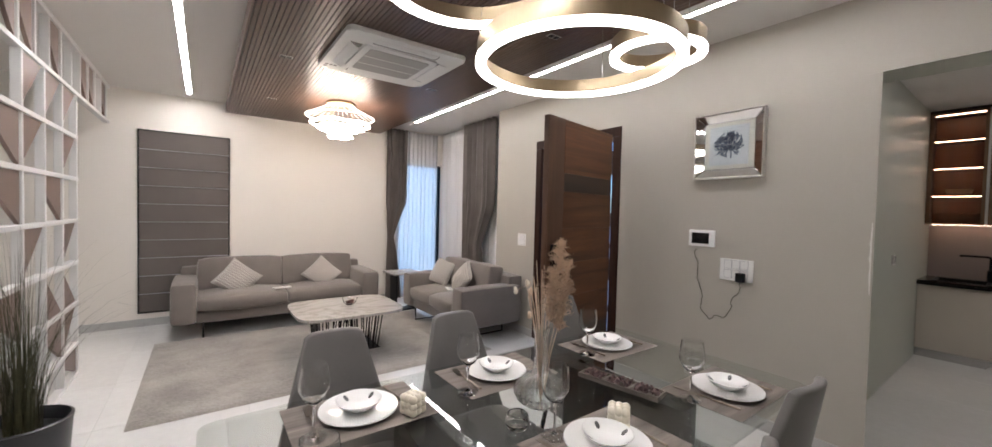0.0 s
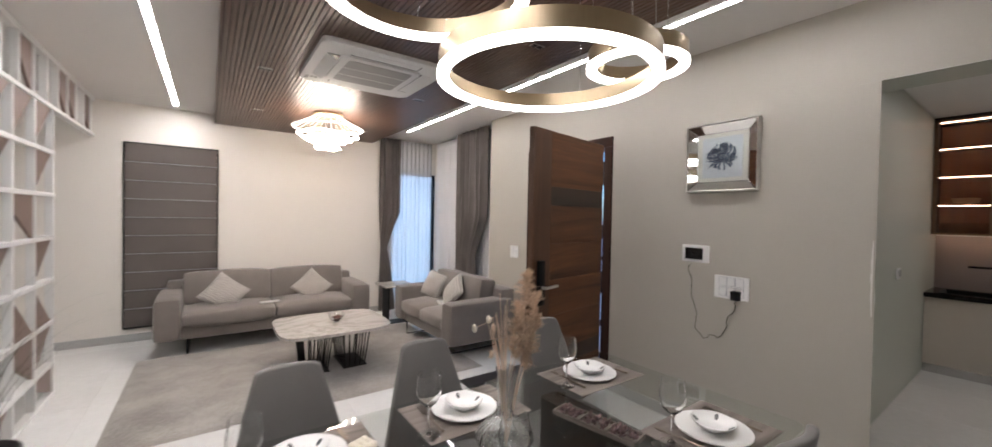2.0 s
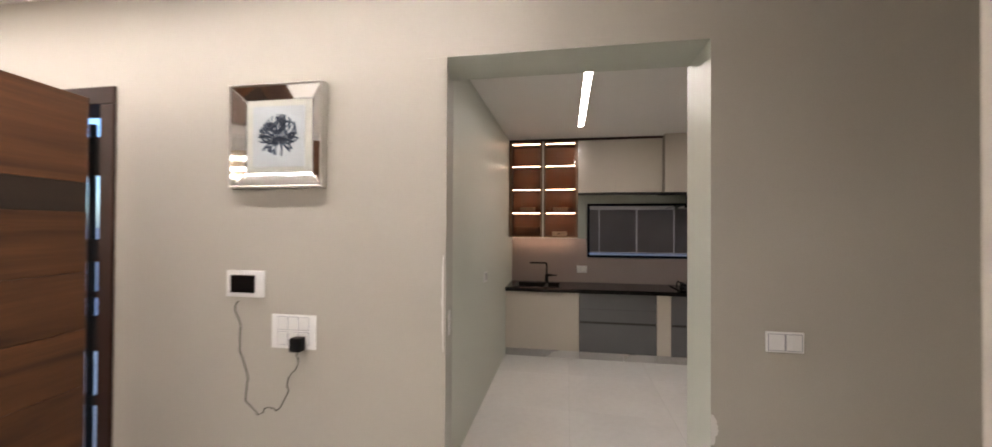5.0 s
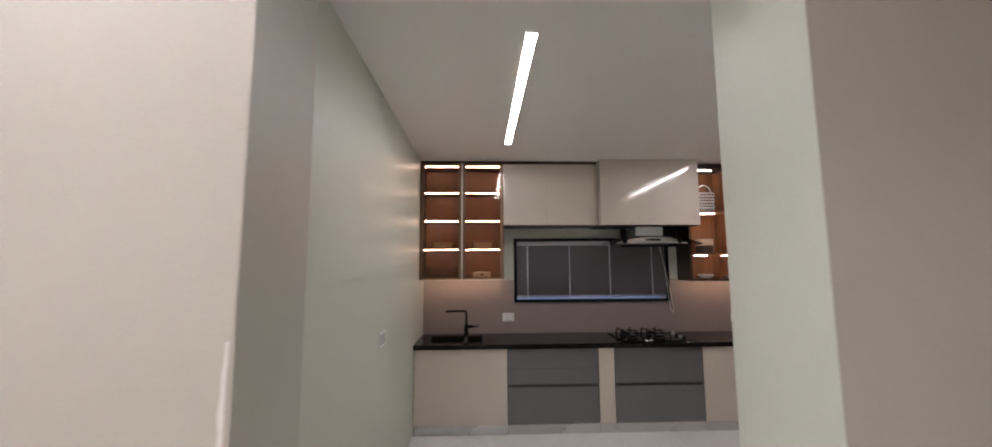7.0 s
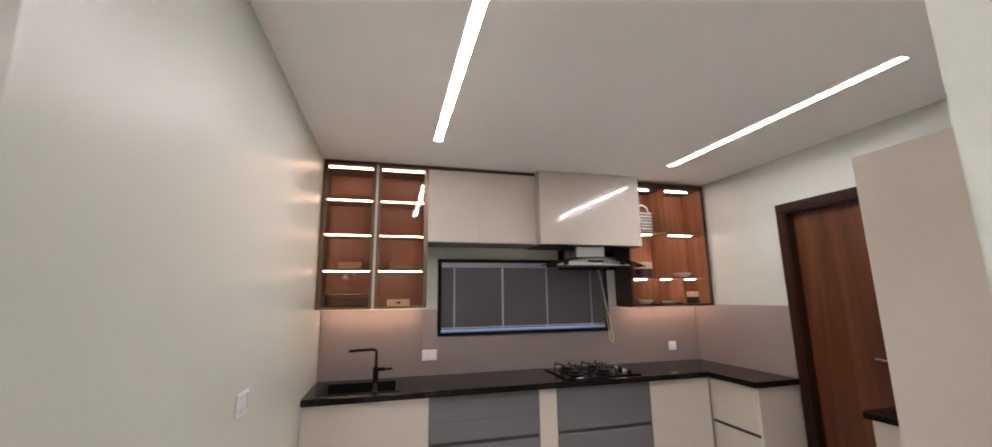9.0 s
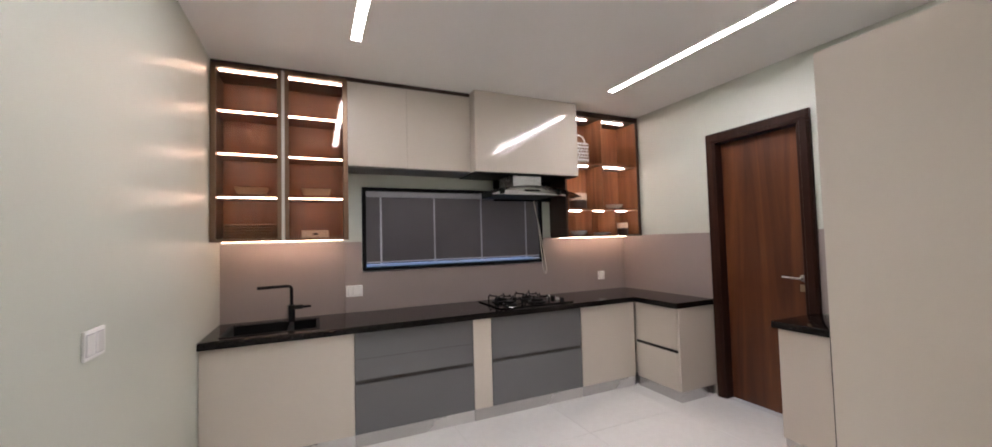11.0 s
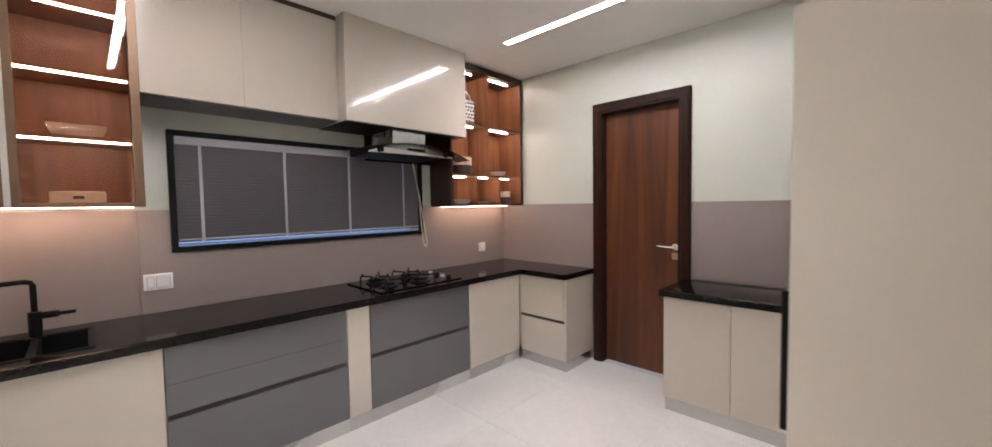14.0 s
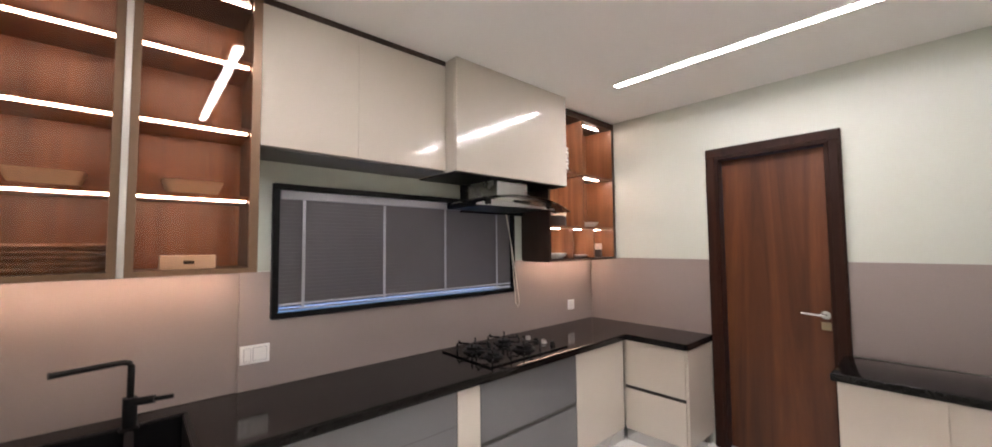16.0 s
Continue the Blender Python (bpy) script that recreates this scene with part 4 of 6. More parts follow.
# kitchen door
t = thing("door_2", "closed teak flush door in a dark wooden frame", "door", ((DX0 + DX1) / 2, YS, 0), kind="structure")
w = (DX1 - DX0) / 2
bm = bmesh.new()
box(bm, -w, -0.15, 0, -w + 0.085, 0.028, DZ - 0.0855, 0.004)
box(bm, w - 0.085, -0.15, 0, w, 0.028, DZ - 0.0855, 0.004)
box(bm, -w, -0.15, DZ - 0.085, w, 0.028, DZ, 0.004)
part("door_frame", bm, M_FRAME, t)
bm = bmesh.new()
box(bm, -w + 0.012, 0.029, 0, -w + 0.062, 0.036, DZ - 0.0625, 0.003)
box(bm, w - 0.062, 0.029, 0, w - 0.012, 0.036, DZ - 0.0625, 0.003)
box(bm, -w + 0.012, 0.029, DZ - 0.062, w - 0.012, 0.036, DZ - 0.012, 0.003)
part("architrave", bm, M_FRAME, t)
leaf = part("leaf", boxmesh(-w + 0.088, -0.085, 0.008, w - 0.088, -0.047, DZ - 0.088, 0.002), M_DOORV, t, "teak veneered leaf")
bm = bmesh.new()
lx = -w + 0.125
lathe(bm, [(0.0, 0), (0.026, 0), (0.026, 0.008), (0.009, 0.01), (0.009, 0.045), (0, 0.045)], n=20)
bmesh.ops.rotate(bm, verts=bm.verts, cent=(0, 0, 0), matrix=Matrix.Rotation(radians(-90), 3, "X"))
bmesh.ops.translate(bm, verts=bm.verts, vec=(lx, -0.0468, 1.015))
tube(bm, [(lx, -0.005, 1.015), (lx + 0.03, -0.003, 1.015), (lx + 0.12, -0.005, 1.02)], 0.008, 10)
part("lever_handle", bm, M_STEEL, leaf)
part("lock_plate", boxmesh(lx - 0.025, -0.0468, 0.92, lx + 0.025, -0.039, 0.97, 0.002), M_BRASS, leaf)


def socket(name, at, rz, w, hgt, rockers, label):
    """A wall plate facing +x of its own, turned by rz."""
    t = thing(name, label, "switch", at, rz, group="switch plates")
    part("plate", boxmesh(0.0, -w / 2, -hgt / 2, 0.009, w / 2, hgt / 2, 0.003, 2), M_WHITE, t)
    for y, z, a, b in rockers:
        part("rocker_surround", boxmesh(0.0085, y - a - 0.0025, z - b - 0.0025, 0.0095, y + a + 0.0025, z + b + 0.0025), M_TAPE, t)
        part("rocker", boxmesh(0.0086, y - a, z - b, 0.0125, y + a, z + b, 0.0015), M_PORC, t)
    return t


socket("wall_socket", (XK1 - 0.0185, -0.25, 0.965), 180, 0.125, 0.088, [(-0.033, 0, 0.013, 0.028), (0.02, 0, 0.028, 0.03)], "white socket plate on the mauve splashback")
socket("wall_socket", (XK1 - 0.0185, -2.70, 0.945), 180, 0.085, 0.085, [(0, 0, 0.025, 0.028)], "small white socket plate on the splashback")
socket("wall_socket", (4.86, YN - 0.0005, 1.06), 270, 0.125, 0.088, [(-0.033, 0, 0.022, 0.03), (0.025, 0, 0.022, 0.03)], "white switch plate on the pale green wall")
socket("wall_socket", (3.2, 0.4835, 1.055), 283.6, 0.07, 0.10, [(0, 0, 0.018, 0.03)], "white switch plate inside the kitchen opening")

# ---- living room ----
# entrance door: frame and open leaf
t = thing("door_1", "open walnut entrance door with dark cross inlays", "door", (XW, 2.66, 0), kind="structure")
bm = bmesh.new()
w = 0.553
box(bm, -0.012, -w, 0, 0.2, -w + 0.085, 2.0855, 0.004)
box(bm, -0.012, w - 0.085, 0, 0.2, w, 2.0855, 0.004)
box(bm, -0.012, -w, 2.086, 0.2, w, 2.172, 0.004)
part("door_frame", bm, M_FRAME, t)
part("sill", boxmesh(-0.01, -w + 0.086, 0.0, 0.2, w - 0.086, 0.012, 0.002), M_SKIRT, t)
LX0, LX1, LY = -0.93, 0.0, -0.045   # free edge, hinge edge, near face
leaf = part("leaf_core", boxmesh(LX0, LY + 0.004, 0.012, LX1, LY + 0.046, 2.085, 0.002), M_DOORS, t, "walnut leaf edge")
leaf.matrix_basis = pose(-0.108, -0.49, 0, 0, 0, 10.5)
part("stile", boxmesh(LX0 + 0.001, LY, 0.013, LX0 + 0.20, LY + 0.0035, 2.084, 0.001), M_DOORS, leaf)
zs = [0.013, 0.37, 0.49, 0.76, 1.02, 1.28, 1.555, 1.69, 2.084]
for a, b in zip(zs, zs[1:]):
    dark = (a, b) in ((0.37, 0.49), (1.555, 1.69))
    part("inlay_board" if dark else "board", boxmesh(LX0 + 0.202, LY + (0.0015 if dark else 0), a + 0.001, LX1 - 0.001, LY + 0.0035, b - 0.001, 0.001), M_DOORD if dark else M_DOORH, leaf, "dark wenge inlay" if dark else "")
lock = part("lock_body", boxmesh(LX0 + 0.045, LY - 0.026, 0.86, LX0 + 0.115, LY - 0.0005, 1.17, 0.006, 2), M_BLACK, leaf, "black digital lock")
bm = bmesh.new()
tube(bm, [(LX0 + 0.08, LY - 0.02, 0.985), (LX0 + 0.08, LY - 0.06, 0.985), (LX0 + 0.10, LY - 0.064, 0.985), (LX0 + 0.215, LY - 0.06, 0.988)], 0.010, 10)
part("lever_handle", bm, M_STEEL, lock)
for z in (0.25, 1.05, 1.85):
    bm = bmesh.new()
    lathe(bm, [(0, 0), (0.008, 0), (0.008, 0.1), (0, 0.1)], (LX1 + 0.01, LY + 0.048, z), 10)
    part("hinge", bm, M_STEEL, leaf)
solid("doormat", boxmesh(2.02, 2.30, 0.001, 2.92, 2.95, 0.012, 0.003), M_POT, "dark grey rubber-backed doormat inside the entrance", "doormat")

# grille gate standing outside the entrance
t = thing("metal_gate", "dark metal grille gate outside the entrance door", "gate", (3.42, 2.66, -0.03))
for y in (-0.54, -0.18, 0.18, 0.54):
    part("upright", boxmesh(-0.015, y - 0.015, 0.0, 0.015, y + 0.015, 2.15, 0.003), M_BLACK, t)
for z, hw in ((0.1, 0.05), (0.45, 0.03), (0.86, 0.11), (1.10, 0.02), (1.37, 0.07), (1.95, 0.12)):
    part("rail", boxmesh(-0.010, -0.524, z - hw, 0.010, 0.524, z + hw, 0.002), M_BLACK, t)

# roman blind on the back wall
BX0, BX1, BZ0, BZ1 = -0.55, 0.303, 0.15, 2.215
t = thing("roman_blind", "lowered brown-grey roman blind on the cream wall", "blind", ((BX0 + BX1) / 2, YB - 0.03, BZ0))
h = (BX1 - BX0) / 2
bm = bmesh.new()
for q in ((-h, 0, -h + 0.012, BZ1 - BZ0), (h - 0.012, 0, h, BZ1 - BZ0), (-h + 0.012, BZ1 - BZ0 - 0.012, h - 0.012, BZ1 - BZ0), (-h + 0.012, 0, h - 0.012, 0.012)):
    box(bm, q[0], 0.004, q[1], q[2], 0.0295, q[3])
part("surround", bm, M_BLACK, t)
n = 10
for k in range(n):
    z0, z1 = 0.014 + k * (BZ1 - BZ0 - 0.026) / n, 0.014 + (k + 1) * (BZ1 - BZ0 - 0.026) / n
    bm = bmesh.new()
    m = 8
    rows = []
    for j in range(m + 1):
        u = j / m
        y = 0.012 - 0.005 * math.sin(math.pi * u) ** 0.7 + 0.004 * (1 - u)
        rows.append([bm.verts.new((x, y + 0.0015 * noise.noise((x * 5, z0, u)), z0 + (z1 - z0) * u)) for x in [-h + 0.013 + i * (2 * h - 0.026) / 10 for i in range(11)]])
    for a, b in zip(rows, rows[1:]):
        for i in range(10):
            bm.faces.new((a[i], a[i + 1], b[i + 1], b[i]))
    fold = part("fabric_fold", bm, M_BLIND, t)
    if k:
        part("batten", boxmesh(-h + 0.013, -0.001, z0 - 0.0035, h - 0.013, 0.015, z0 + 0.0025, 0.001), M_TAPE, t)


def drape(name, path, z0, z1, folds, amp, mat, label, tie=None, cat="curtain"):
    """A hanging curtain along a line, with folds; tie=(height, share of width) gathers it."""
    bm = bmesh.new()
    p0, p1 = Vector(path[0]), Vector(path[1])
    d = p1 - p0
    nrm = Vector((-d.y, d.x)).normalized()
    nu, nz = folds * 8, 30
    rows = []
    for j in range(nz + 1):
        z = z0 + (z1 - z0) * j / nz
        k = 1.0
        if tie:
            s = (z - tie[0]) / (0.55 if z > tie[0] else 0.8)
            k = tie[1] + (1 - tie[1]) * min(1, abs(s)) ** 1.2 if z > tie[0] else tie[1] + (0.75 - tie[1]) * min(1, abs(s)) ** 0.7
        row = []
        for i in range(nu + 1):
            u = i / nu
            uu = tie[2] + (u - tie[2]) * k if tie else u
            ph = 2 * math.pi * folds * u
            o = amp * (0.5 + 0.5 * k) * (math.sin(ph) + 0.35 * math.sin(2.3 * ph + 1.0 + 0.6 * z))
            p = p0 + d * uu + nrm * o
            row.append(bm.verts.new((p.x, p.y, z)))
        rows.append(row)
    for a, b in zip(rows, rows[1:]):
        for i in range(nu):
            bm.faces.new((a[i], a[i + 1], b[i + 1], b[i]))
    ob = solid(name, bm, mat, label, cat, "window curtains")
    md = ob.modifiers.new("thickness", "SOLIDIFY")
    md.thickness = 0.002
    return ob


drape("curtain", ((2.28, 5.78), (2.60, 5.78)), 0.02, 2.62, 5, 0.036, M_DRAPE, "tied-back taupe drape beside the window", (0.95, 0.28, 0.12))
drape("curtain", ((3.09, 4.90), (3.09, 4.10)), 0.02, 2.62, 7, 0.042, M_DRAPE, "tied-back taupe drape hanging in the window bay", (0.9, 0.6, 0.08))
drape("sheer_curtain", ((2.38, 5.83), (3.15, 5.83)), 0.02, 2.62, 11, 0.014, M_SHEER, "white voile sheer curtain over the window")
drape("sheer_curtain", ((3.205, 5.74), (3.205, 3.98)), 0.02, 2.62, 20, 0.014, M_VOILE, "white voile sheer curtain in the window bay")


def tall_window(name, at, rz, w, z0, z1, label):
    t = thing(name, label, "window", at, rz, kind="structure")
    bm = bmesh.new()
    f = 0.032
    for q in ((-w / 2, z0, w / 2, z0 + f), (-w / 2, z1 - f, w / 2, z1), (-w / 2, z0 + f, -w / 2 + f, z1 - f), (w / 2 - f, z0 + f, w / 2, z1 - f)):
        box(bm, q[0], 0.04, q[1], q[2], 0.10, q[3], 0.003)
    part("window_frame", bm, M_BLACK, t)
    p = part("pane", boxmesh(-w / 2 + f, 0.066, z0 + f, w / 2 - f, 0.072, z1 - f), M_PANE, t)
    p.visible_shadow = False


tall_window("window_2", (2.875, YB, 0), 0, 0.75, 0.1, 2.13, "tall black-framed window behind the sheers")
solid("backdrop", boxmesh(2.0, 10.0, -0.39, 6.0, 10.05, 5.5), L_SKY, "pale blue evening haze beyond the window", "sky", kind="structure", smooth=False)

# rug
bm = bmesh.new()
nx, ny = 80, 56
g = [[bm.verts.new((-0.345 + 2.75 * i / nx, 3.13 + 1.9 * j / ny, 0.012 + 0.0025 * noise.noise((i * 0.9, j * 0.9, 0)) if 0 < i < nx and 0 < j < ny else 0.002)) for j in range(ny + 1)] for i in range(nx + 1)]
for i in range(nx):
    for j in range(ny):
        bm.faces.new((g[i][j], g[i + 1][j], g[i + 1][j + 1], g[i][j + 1]))
solid("rug", bm, M_RUG, "greige low-pile rectangular rug under the coffee table", "rug")


def knit_cushion(name, at, tilt, rz, spin, label, size=0.36):
    """A knitted scatter cushion, leaning back and turned on its corner."""
    t = new(name)
    t.empty_display_size = 0.1
    t.matrix_basis = pose(*at, tilt, 0, rz)
    tagged(t, label, "cushion", "scatter cushions")
    bm = pillow(size, size, 0.13)
    bmesh.ops.rotate(bm, verts=bm.verts, cent=(0, 0, 0), matrix=Matrix.Rotation(radians(spin), 3, "Y"))
    part("cover", bm, M_KNIT, t)
    for k in range(-5, 6):
        z = k * size / 12.5
        bm = bmesh.new()
        pts = []
        for i in range(0, 25):
            u = (i / 12 - 1) * 0.9
            v = 2 * z / size
            th = 0.065 * (max(0.0, 1 - u * u) * max(0.0, 1 - v * v)) ** 0.42
            pts.append((u * size / 2, -th - 0.002, z + 0.009 * (1 if i % 2 else -1)))
        tube(bm, pts, 0.0045, 5)
        bmesh.ops.rotate(bm, verts=bm.verts, cent=(0, 0, 0), matrix=Matrix.Rotation(radians(spin), 3, "Y"))
        part("cable_stitch", bm, M_STITCH, t)


M_KNIT = surface("grey_knit", (0.36, 0.335, 0.31), (0.44, 0.41, 0.38), 0.95, big=8, fine=260, bumps=0.7, depth=0.003)
M_STITCH = surface("white_knit", (0.62, 0.59, 0.55), (0.70, 0.67, 0.63), 0.95, big=8, fine=260, bumps=0.5)


def sofa(name, at, rz, width, seats, label, depth=0.88):
    """Sofa facing -y of its own; origin at the middle of its back on the floor."""
    t = thing(name, label, "sofa", at, rz, group="matching sofas")
    w, aw = width / 2, 0.215
    part("seat_base", fabric_box(-w + aw - 0.01, -depth + 0.05, 0.16, w - aw + 0.01, -0.1, 0.30, 0.02, 0.0), M_SOFA, t)
    part("back_frame", fabric_box(-w + 0.06, -0.20, 0.17, w - 0.06, 0.0, 0.68, 0.035, 0.004), M_SOFA, t)
    for s in (-1, 1):
        a, b = (-w, -w + aw) if s < 0 else (w - aw, w)
        part("armrest", fabric_box(a, -depth, 0.17, b, -0.06, 0.585, 0.035, 0.006), M_SOFA, t)
    cw = (2 * w - 2 * aw) / seats
    for k in range(seats):
        a = -w + aw + k * cw
        part("seat_cushion", fabric_box(a + 0.004, -depth - 0.005, 0.29, a + cw - 0.004, -0.2, 0.425, 0.045, 0.022), M_SOFA, t)
        bm = fabric_box(a + 0.004, -0.39, 0.42, a + cw - 0.004, -0.19, 0.775, 0.03, 0.018)
        bmesh.ops.rotate(bm, verts=bm.verts, cent=(0, -0.3, 0.42), matrix=Matrix.Rotation(radians(-7), 3, "X"))
        part("back_cushion", bm, M_SOFA, t)
    for s in (-1, 1):
        bm = bmesh.new()
        x = s * (w - 0.27)
        tube(bm, [(x, -0.12, 0.165), (x, -0.12, 0.012), (x, -depth + 0.06, 0.012), (x, -depth + 0.06, 0.165)], 0.011, 4)
        part("sled_leg", bm, M_BLACK, t)
    return t


sofa("sofa", (0.83, 5.82, 0), 0, 2.11, 2, "taupe fabric two-cushion sofa against the cream wall")
sofa("loveseat", (2.98, 4.045, 0), 270, 1.47, 2, "compact taupe fabric loveseat beside the entrance", 0.84)
knit_cushion("scatter_cushion", (0.36, 5.30, 0.555), -24, 8, 42, "grey and white cable-knit cushion on the sofa", 0.37)
knit_cushion("scatter_cushion", (1.27, 5.32, 0.555), -24, -6, 45, "grey and white cable-knit cushion on the sofa", 0.35)
knit_cushion("scatter_cushion", (2.52, 4.42, 0.60), -26, 286, 10, "grey and white knitted cushion on the loveseat", 0.34)
knit_cushion("scatter_cushion", (2.50, 3.90, 0.60), -28, 262, 35, "grey and white knitted cushion on the loveseat", 0.34)
for nm, at, rz in (("booklet", (0.78, 5.06, 0.452), 12), ("booklet", (2.42, 4.06, 0.452), 70)):
    t = thing(nm, "white folded booklet lying on the seat cushion", "booklet", at, rz)
    part("cover", boxmesh(-0.095, -0.035, 0, 0.095, 0.035, 0.012, 0.002), M_WHITE, t)
    part("printed_line", boxmesh(-0.07, -0.012, 0.0122, 0.07, -0.002, 0.0128), M_TAPE, t)

# coffee table
t = thing("coffee_table", "low table with rounded veined stone top and black rods", "coffee table", (1.19, 3.96, 0))
bm = bmesh.new()


def soft_rect(a, b, p, n=64):
    out = []
    for k in range(n):
        th = 2 * math.pi * k / n
        c, s = math.cos(th), math.sin(th)
        out.append((a * math.copysign(abs(c) ** (2 / p), c), b * math.copysign(abs(s) ** (2 / p), s)))
    return out


slab(bm, soft_rect(0.49, 0.43, 5), 0.395, 0.42)
es = [e for e in bm.edges if len({round(v.co.z, 4) for v in e.verts}) == 1]
bmesh.ops.bevel(bm, geom=es, offset=0.006, segments=2, affect="EDGES", profile=0.5)
part("tabletop", bm, M_STONE, t, "beige veined stone top", smooth=False)
for cx in (-0.17, 0.17):
    part("foot_plate", boxmesh(cx - 0.11, -0.20, 0.012, cx + 0.11, 0.20, 0.020, 0.002), M_BLACK, t)
    part("top_plate", boxmesh(cx - 0.15, -0.24, 0.386, cx + 0.15, 0.24, 0.394), M_BLACK, t)
    for i, j in [(i, j) for i in range(6) for j in (0, 1)] + [(i, j) for i in (0, 5) for j in (0.25, 0.5, 0.75)]:
        fx, fy = -0.09 + 0.18 * j, -0.18 + 0.36 * i / 5
        bm = bmesh.new()
        tube(bm, [(cx + fx, fy, 0.02), (cx + fx * 1.45, fy * 1.2, 0.387)], 0.006, 6)
        part("rod", bm, M_BLACK, t)
bowl("glass_bowl", (1.24, 4.0, 0.4205), 0.075, 0.07, M_CRYSTAL, "small glass bowl of potpourri on the coffee table", "table bowls")
random.seed(4)
bm = bmesh.new()
for k in range(40):
    r, a = 0.045 * math.sqrt(random.random()), random.random() * 6.28
    m = pose(1.24 + r * math.cos(a), 4.0 + r * math.sin(a), 0.440 + 0.02 * random.random(), random.random() * 360, random.random() * 360, 0) @ Matrix.Diagonal((1, 0.7, 0.35, 1))
    bmesh.ops.create_icosphere(bm, subdivisions=1, radius=0.013, matrix=m)
M_POTP = surface("dried_petals", (0.10, 0.035, 0.03), (0.22, 0.12, 0.10), 0.8, big=40)
solid("potpourri", bm, M_POTP, "reddish dried petals in the glass bowl", "potpourri", kind="stuff")

# side table in the corner
t = thing("side_table", "square stone-topped side table with dark blade base", "side table", (2.30, 5.16, 0))
part("tabletop", boxmesh(-0.21, -0.21, 0.505, 0.21, 0.21, 0.525, 0.004), M_STONE, t)
for x in (-0.13, 0.13):
    bm = bmesh.new()
    box(bm, x - 0.006, -0.12, 0.0, x + 0.006, 0.12, 0.504, 0.002)
    part("base_blade", bm, M_BLACK, t)
part("foot_plate", boxmesh(-0.124, -0.10, 0.0, 0.124, 0.10, 0.012, 0.002), M_BLACK, t)

# room divider
t = thing("room_divider", "white open shelving divider with taupe triangular inserts", "shelving", (-0.77, 0, 0))
DY = [4.46 - 0.395 * k for k in range(11)]
ZH = [0.015, 0.25, 0.58, 0.91, 1.24, 1.57, 1.90, 2.25]
for z in ZH:
    part("shelf_board", boxmesh(-0.05, DY[-1] - 0.02, z - 0.015, 0, DY[0] + (0.02 if z < 2.2 else 1.36), z + 0.015, 0.002), M_LACQ, t)
for y in DY:
    part("upright", boxmesh(-0.048, y - 0.012, 0.031, -0.002, y + 0.012, 2.234, 0.002), M_LACQ, t)
part("top_board", boxmesh(-0.05, DY[-1] - 0.02, 2.60, 0, 5.82, 2.635, 0.002), M_LACQ, t)
BANDY = [DY[-1] + 0.272 * k for k in range(20)]
for y in BANDY:
    part("upright", boxmesh(-0.048, y - 0.012, 2.266, -0.002, y + 0.012, 2.599, 0.002), M_LACQ, t)
# which cell holds which board: T hangs from the top, Q is cut at one corner, B stands on the shelf
CELLS = {6: "TTT.T.T.QT", 5: "T.TQ.T.Q.T", 4: ".Q.QQ.TT.Q", 3: "T.T.TQ.T.Q", 2: "BB.Q.BT.QB", 1: "TQ.BQ.T.Q.", 0: "Q.T.BT.Q.T"}


def insert(y0, y1, z0, z1, kind):
    zm = z1 - 0.33 * (z1 - z0)
    shape = {"T": [(y0, z1), (y1, z1), (y0, z0)], "Q": [(y0, z1), (y1, z1), (y1, z0), (y0, zm)], "B": [(y0, z1), (y0, z0), (y1, z0)]}[kind]
    bm = bmesh.new()
    lo = [bm.verts.new((-0.034, p, q)) for p, q in shape]
    hi = [bm.verts.new((-0.014, p, q)) for p, q in shape]
    bm.faces.new(lo)
    bm.faces.new(hi[::-1])
    for i in range(len(shape)):
        bm.faces.new((lo[i], lo[(i + 1) % len(shape)], hi[(i + 1) % len(shape)], hi[i]))
    part("triangle_insert", bm, M_TAUPE, t, "rose-taupe angled board", smooth=False)


for j, row in CELLS.items():
    for k, kind in enumerate(row):
        if kind != ".":
            insert(DY[k + 1] + 0.013, DY[k] - 0.013, ZH[j] + 0.016, ZH[j + 1] - 0.016, kind)
for k in (0, 2, 3, 6, 8, 9, 12, 14):
    insert(BANDY[-k - 2] + 0.013, BANDY[-k - 1] - 0.013, 2.266, 2.599, "Q")

# potted grass
t = thing("potted_grass", "tall grass plant in a round charcoal pot", "plant", (-0.575, 2.42, 0))
bm = bmesh.new()
lathe(bm, [(0, 0.0), (0.10, 0.0), (0.125, 0.05), (0.15, 0.42), (0.155, 0.45), (0.145, 0.455), (0.138, 0.44), (0.13, 0.40), (0, 0.40)], n=40)
part("pot", bm, M_POT, t)
random.seed(5)
bm = bmesh.new()
for k in range(230):
    a, r = random.random() * 6.283, 0.06 * math.sqrt(random.random())
    lean = 0.08 * random.random() if k > 55 else random.uniform(0.18, 0.6)
    hgt = 0.4 + 0.5 * random.random() if k > 55 else random.uniform(0.6, 1.05)
    x, y = r * math.cos(a), r * math.sin(a)
    a2 = a + random.uniform(-0.8, 0.8)
    w = random.uniform(0.0012, 0.0028)
    pa = Vector((-math.sin(a2), math.cos(a2), 0))
    prev = None
    for s in range(8):
        u = s / 7
        c = Vector((x + lean * u * u * math.cos(a2), y + lean * u * u * math.sin(a2), 0.395 + hgt * (u - 0.75 * lean * u * u * u)))
        ww = w * (1 - u * 0.9)
        cur = (bm.verts.new(c - pa * ww), bm.verts.new(c + pa * ww))
        if prev:
            bm.faces.new((prev[0], prev[1], cur[1], cur[0]))
        prev = cur
tagged(part("grass_blades", bm, M_GRASS, t), kind="stuff")

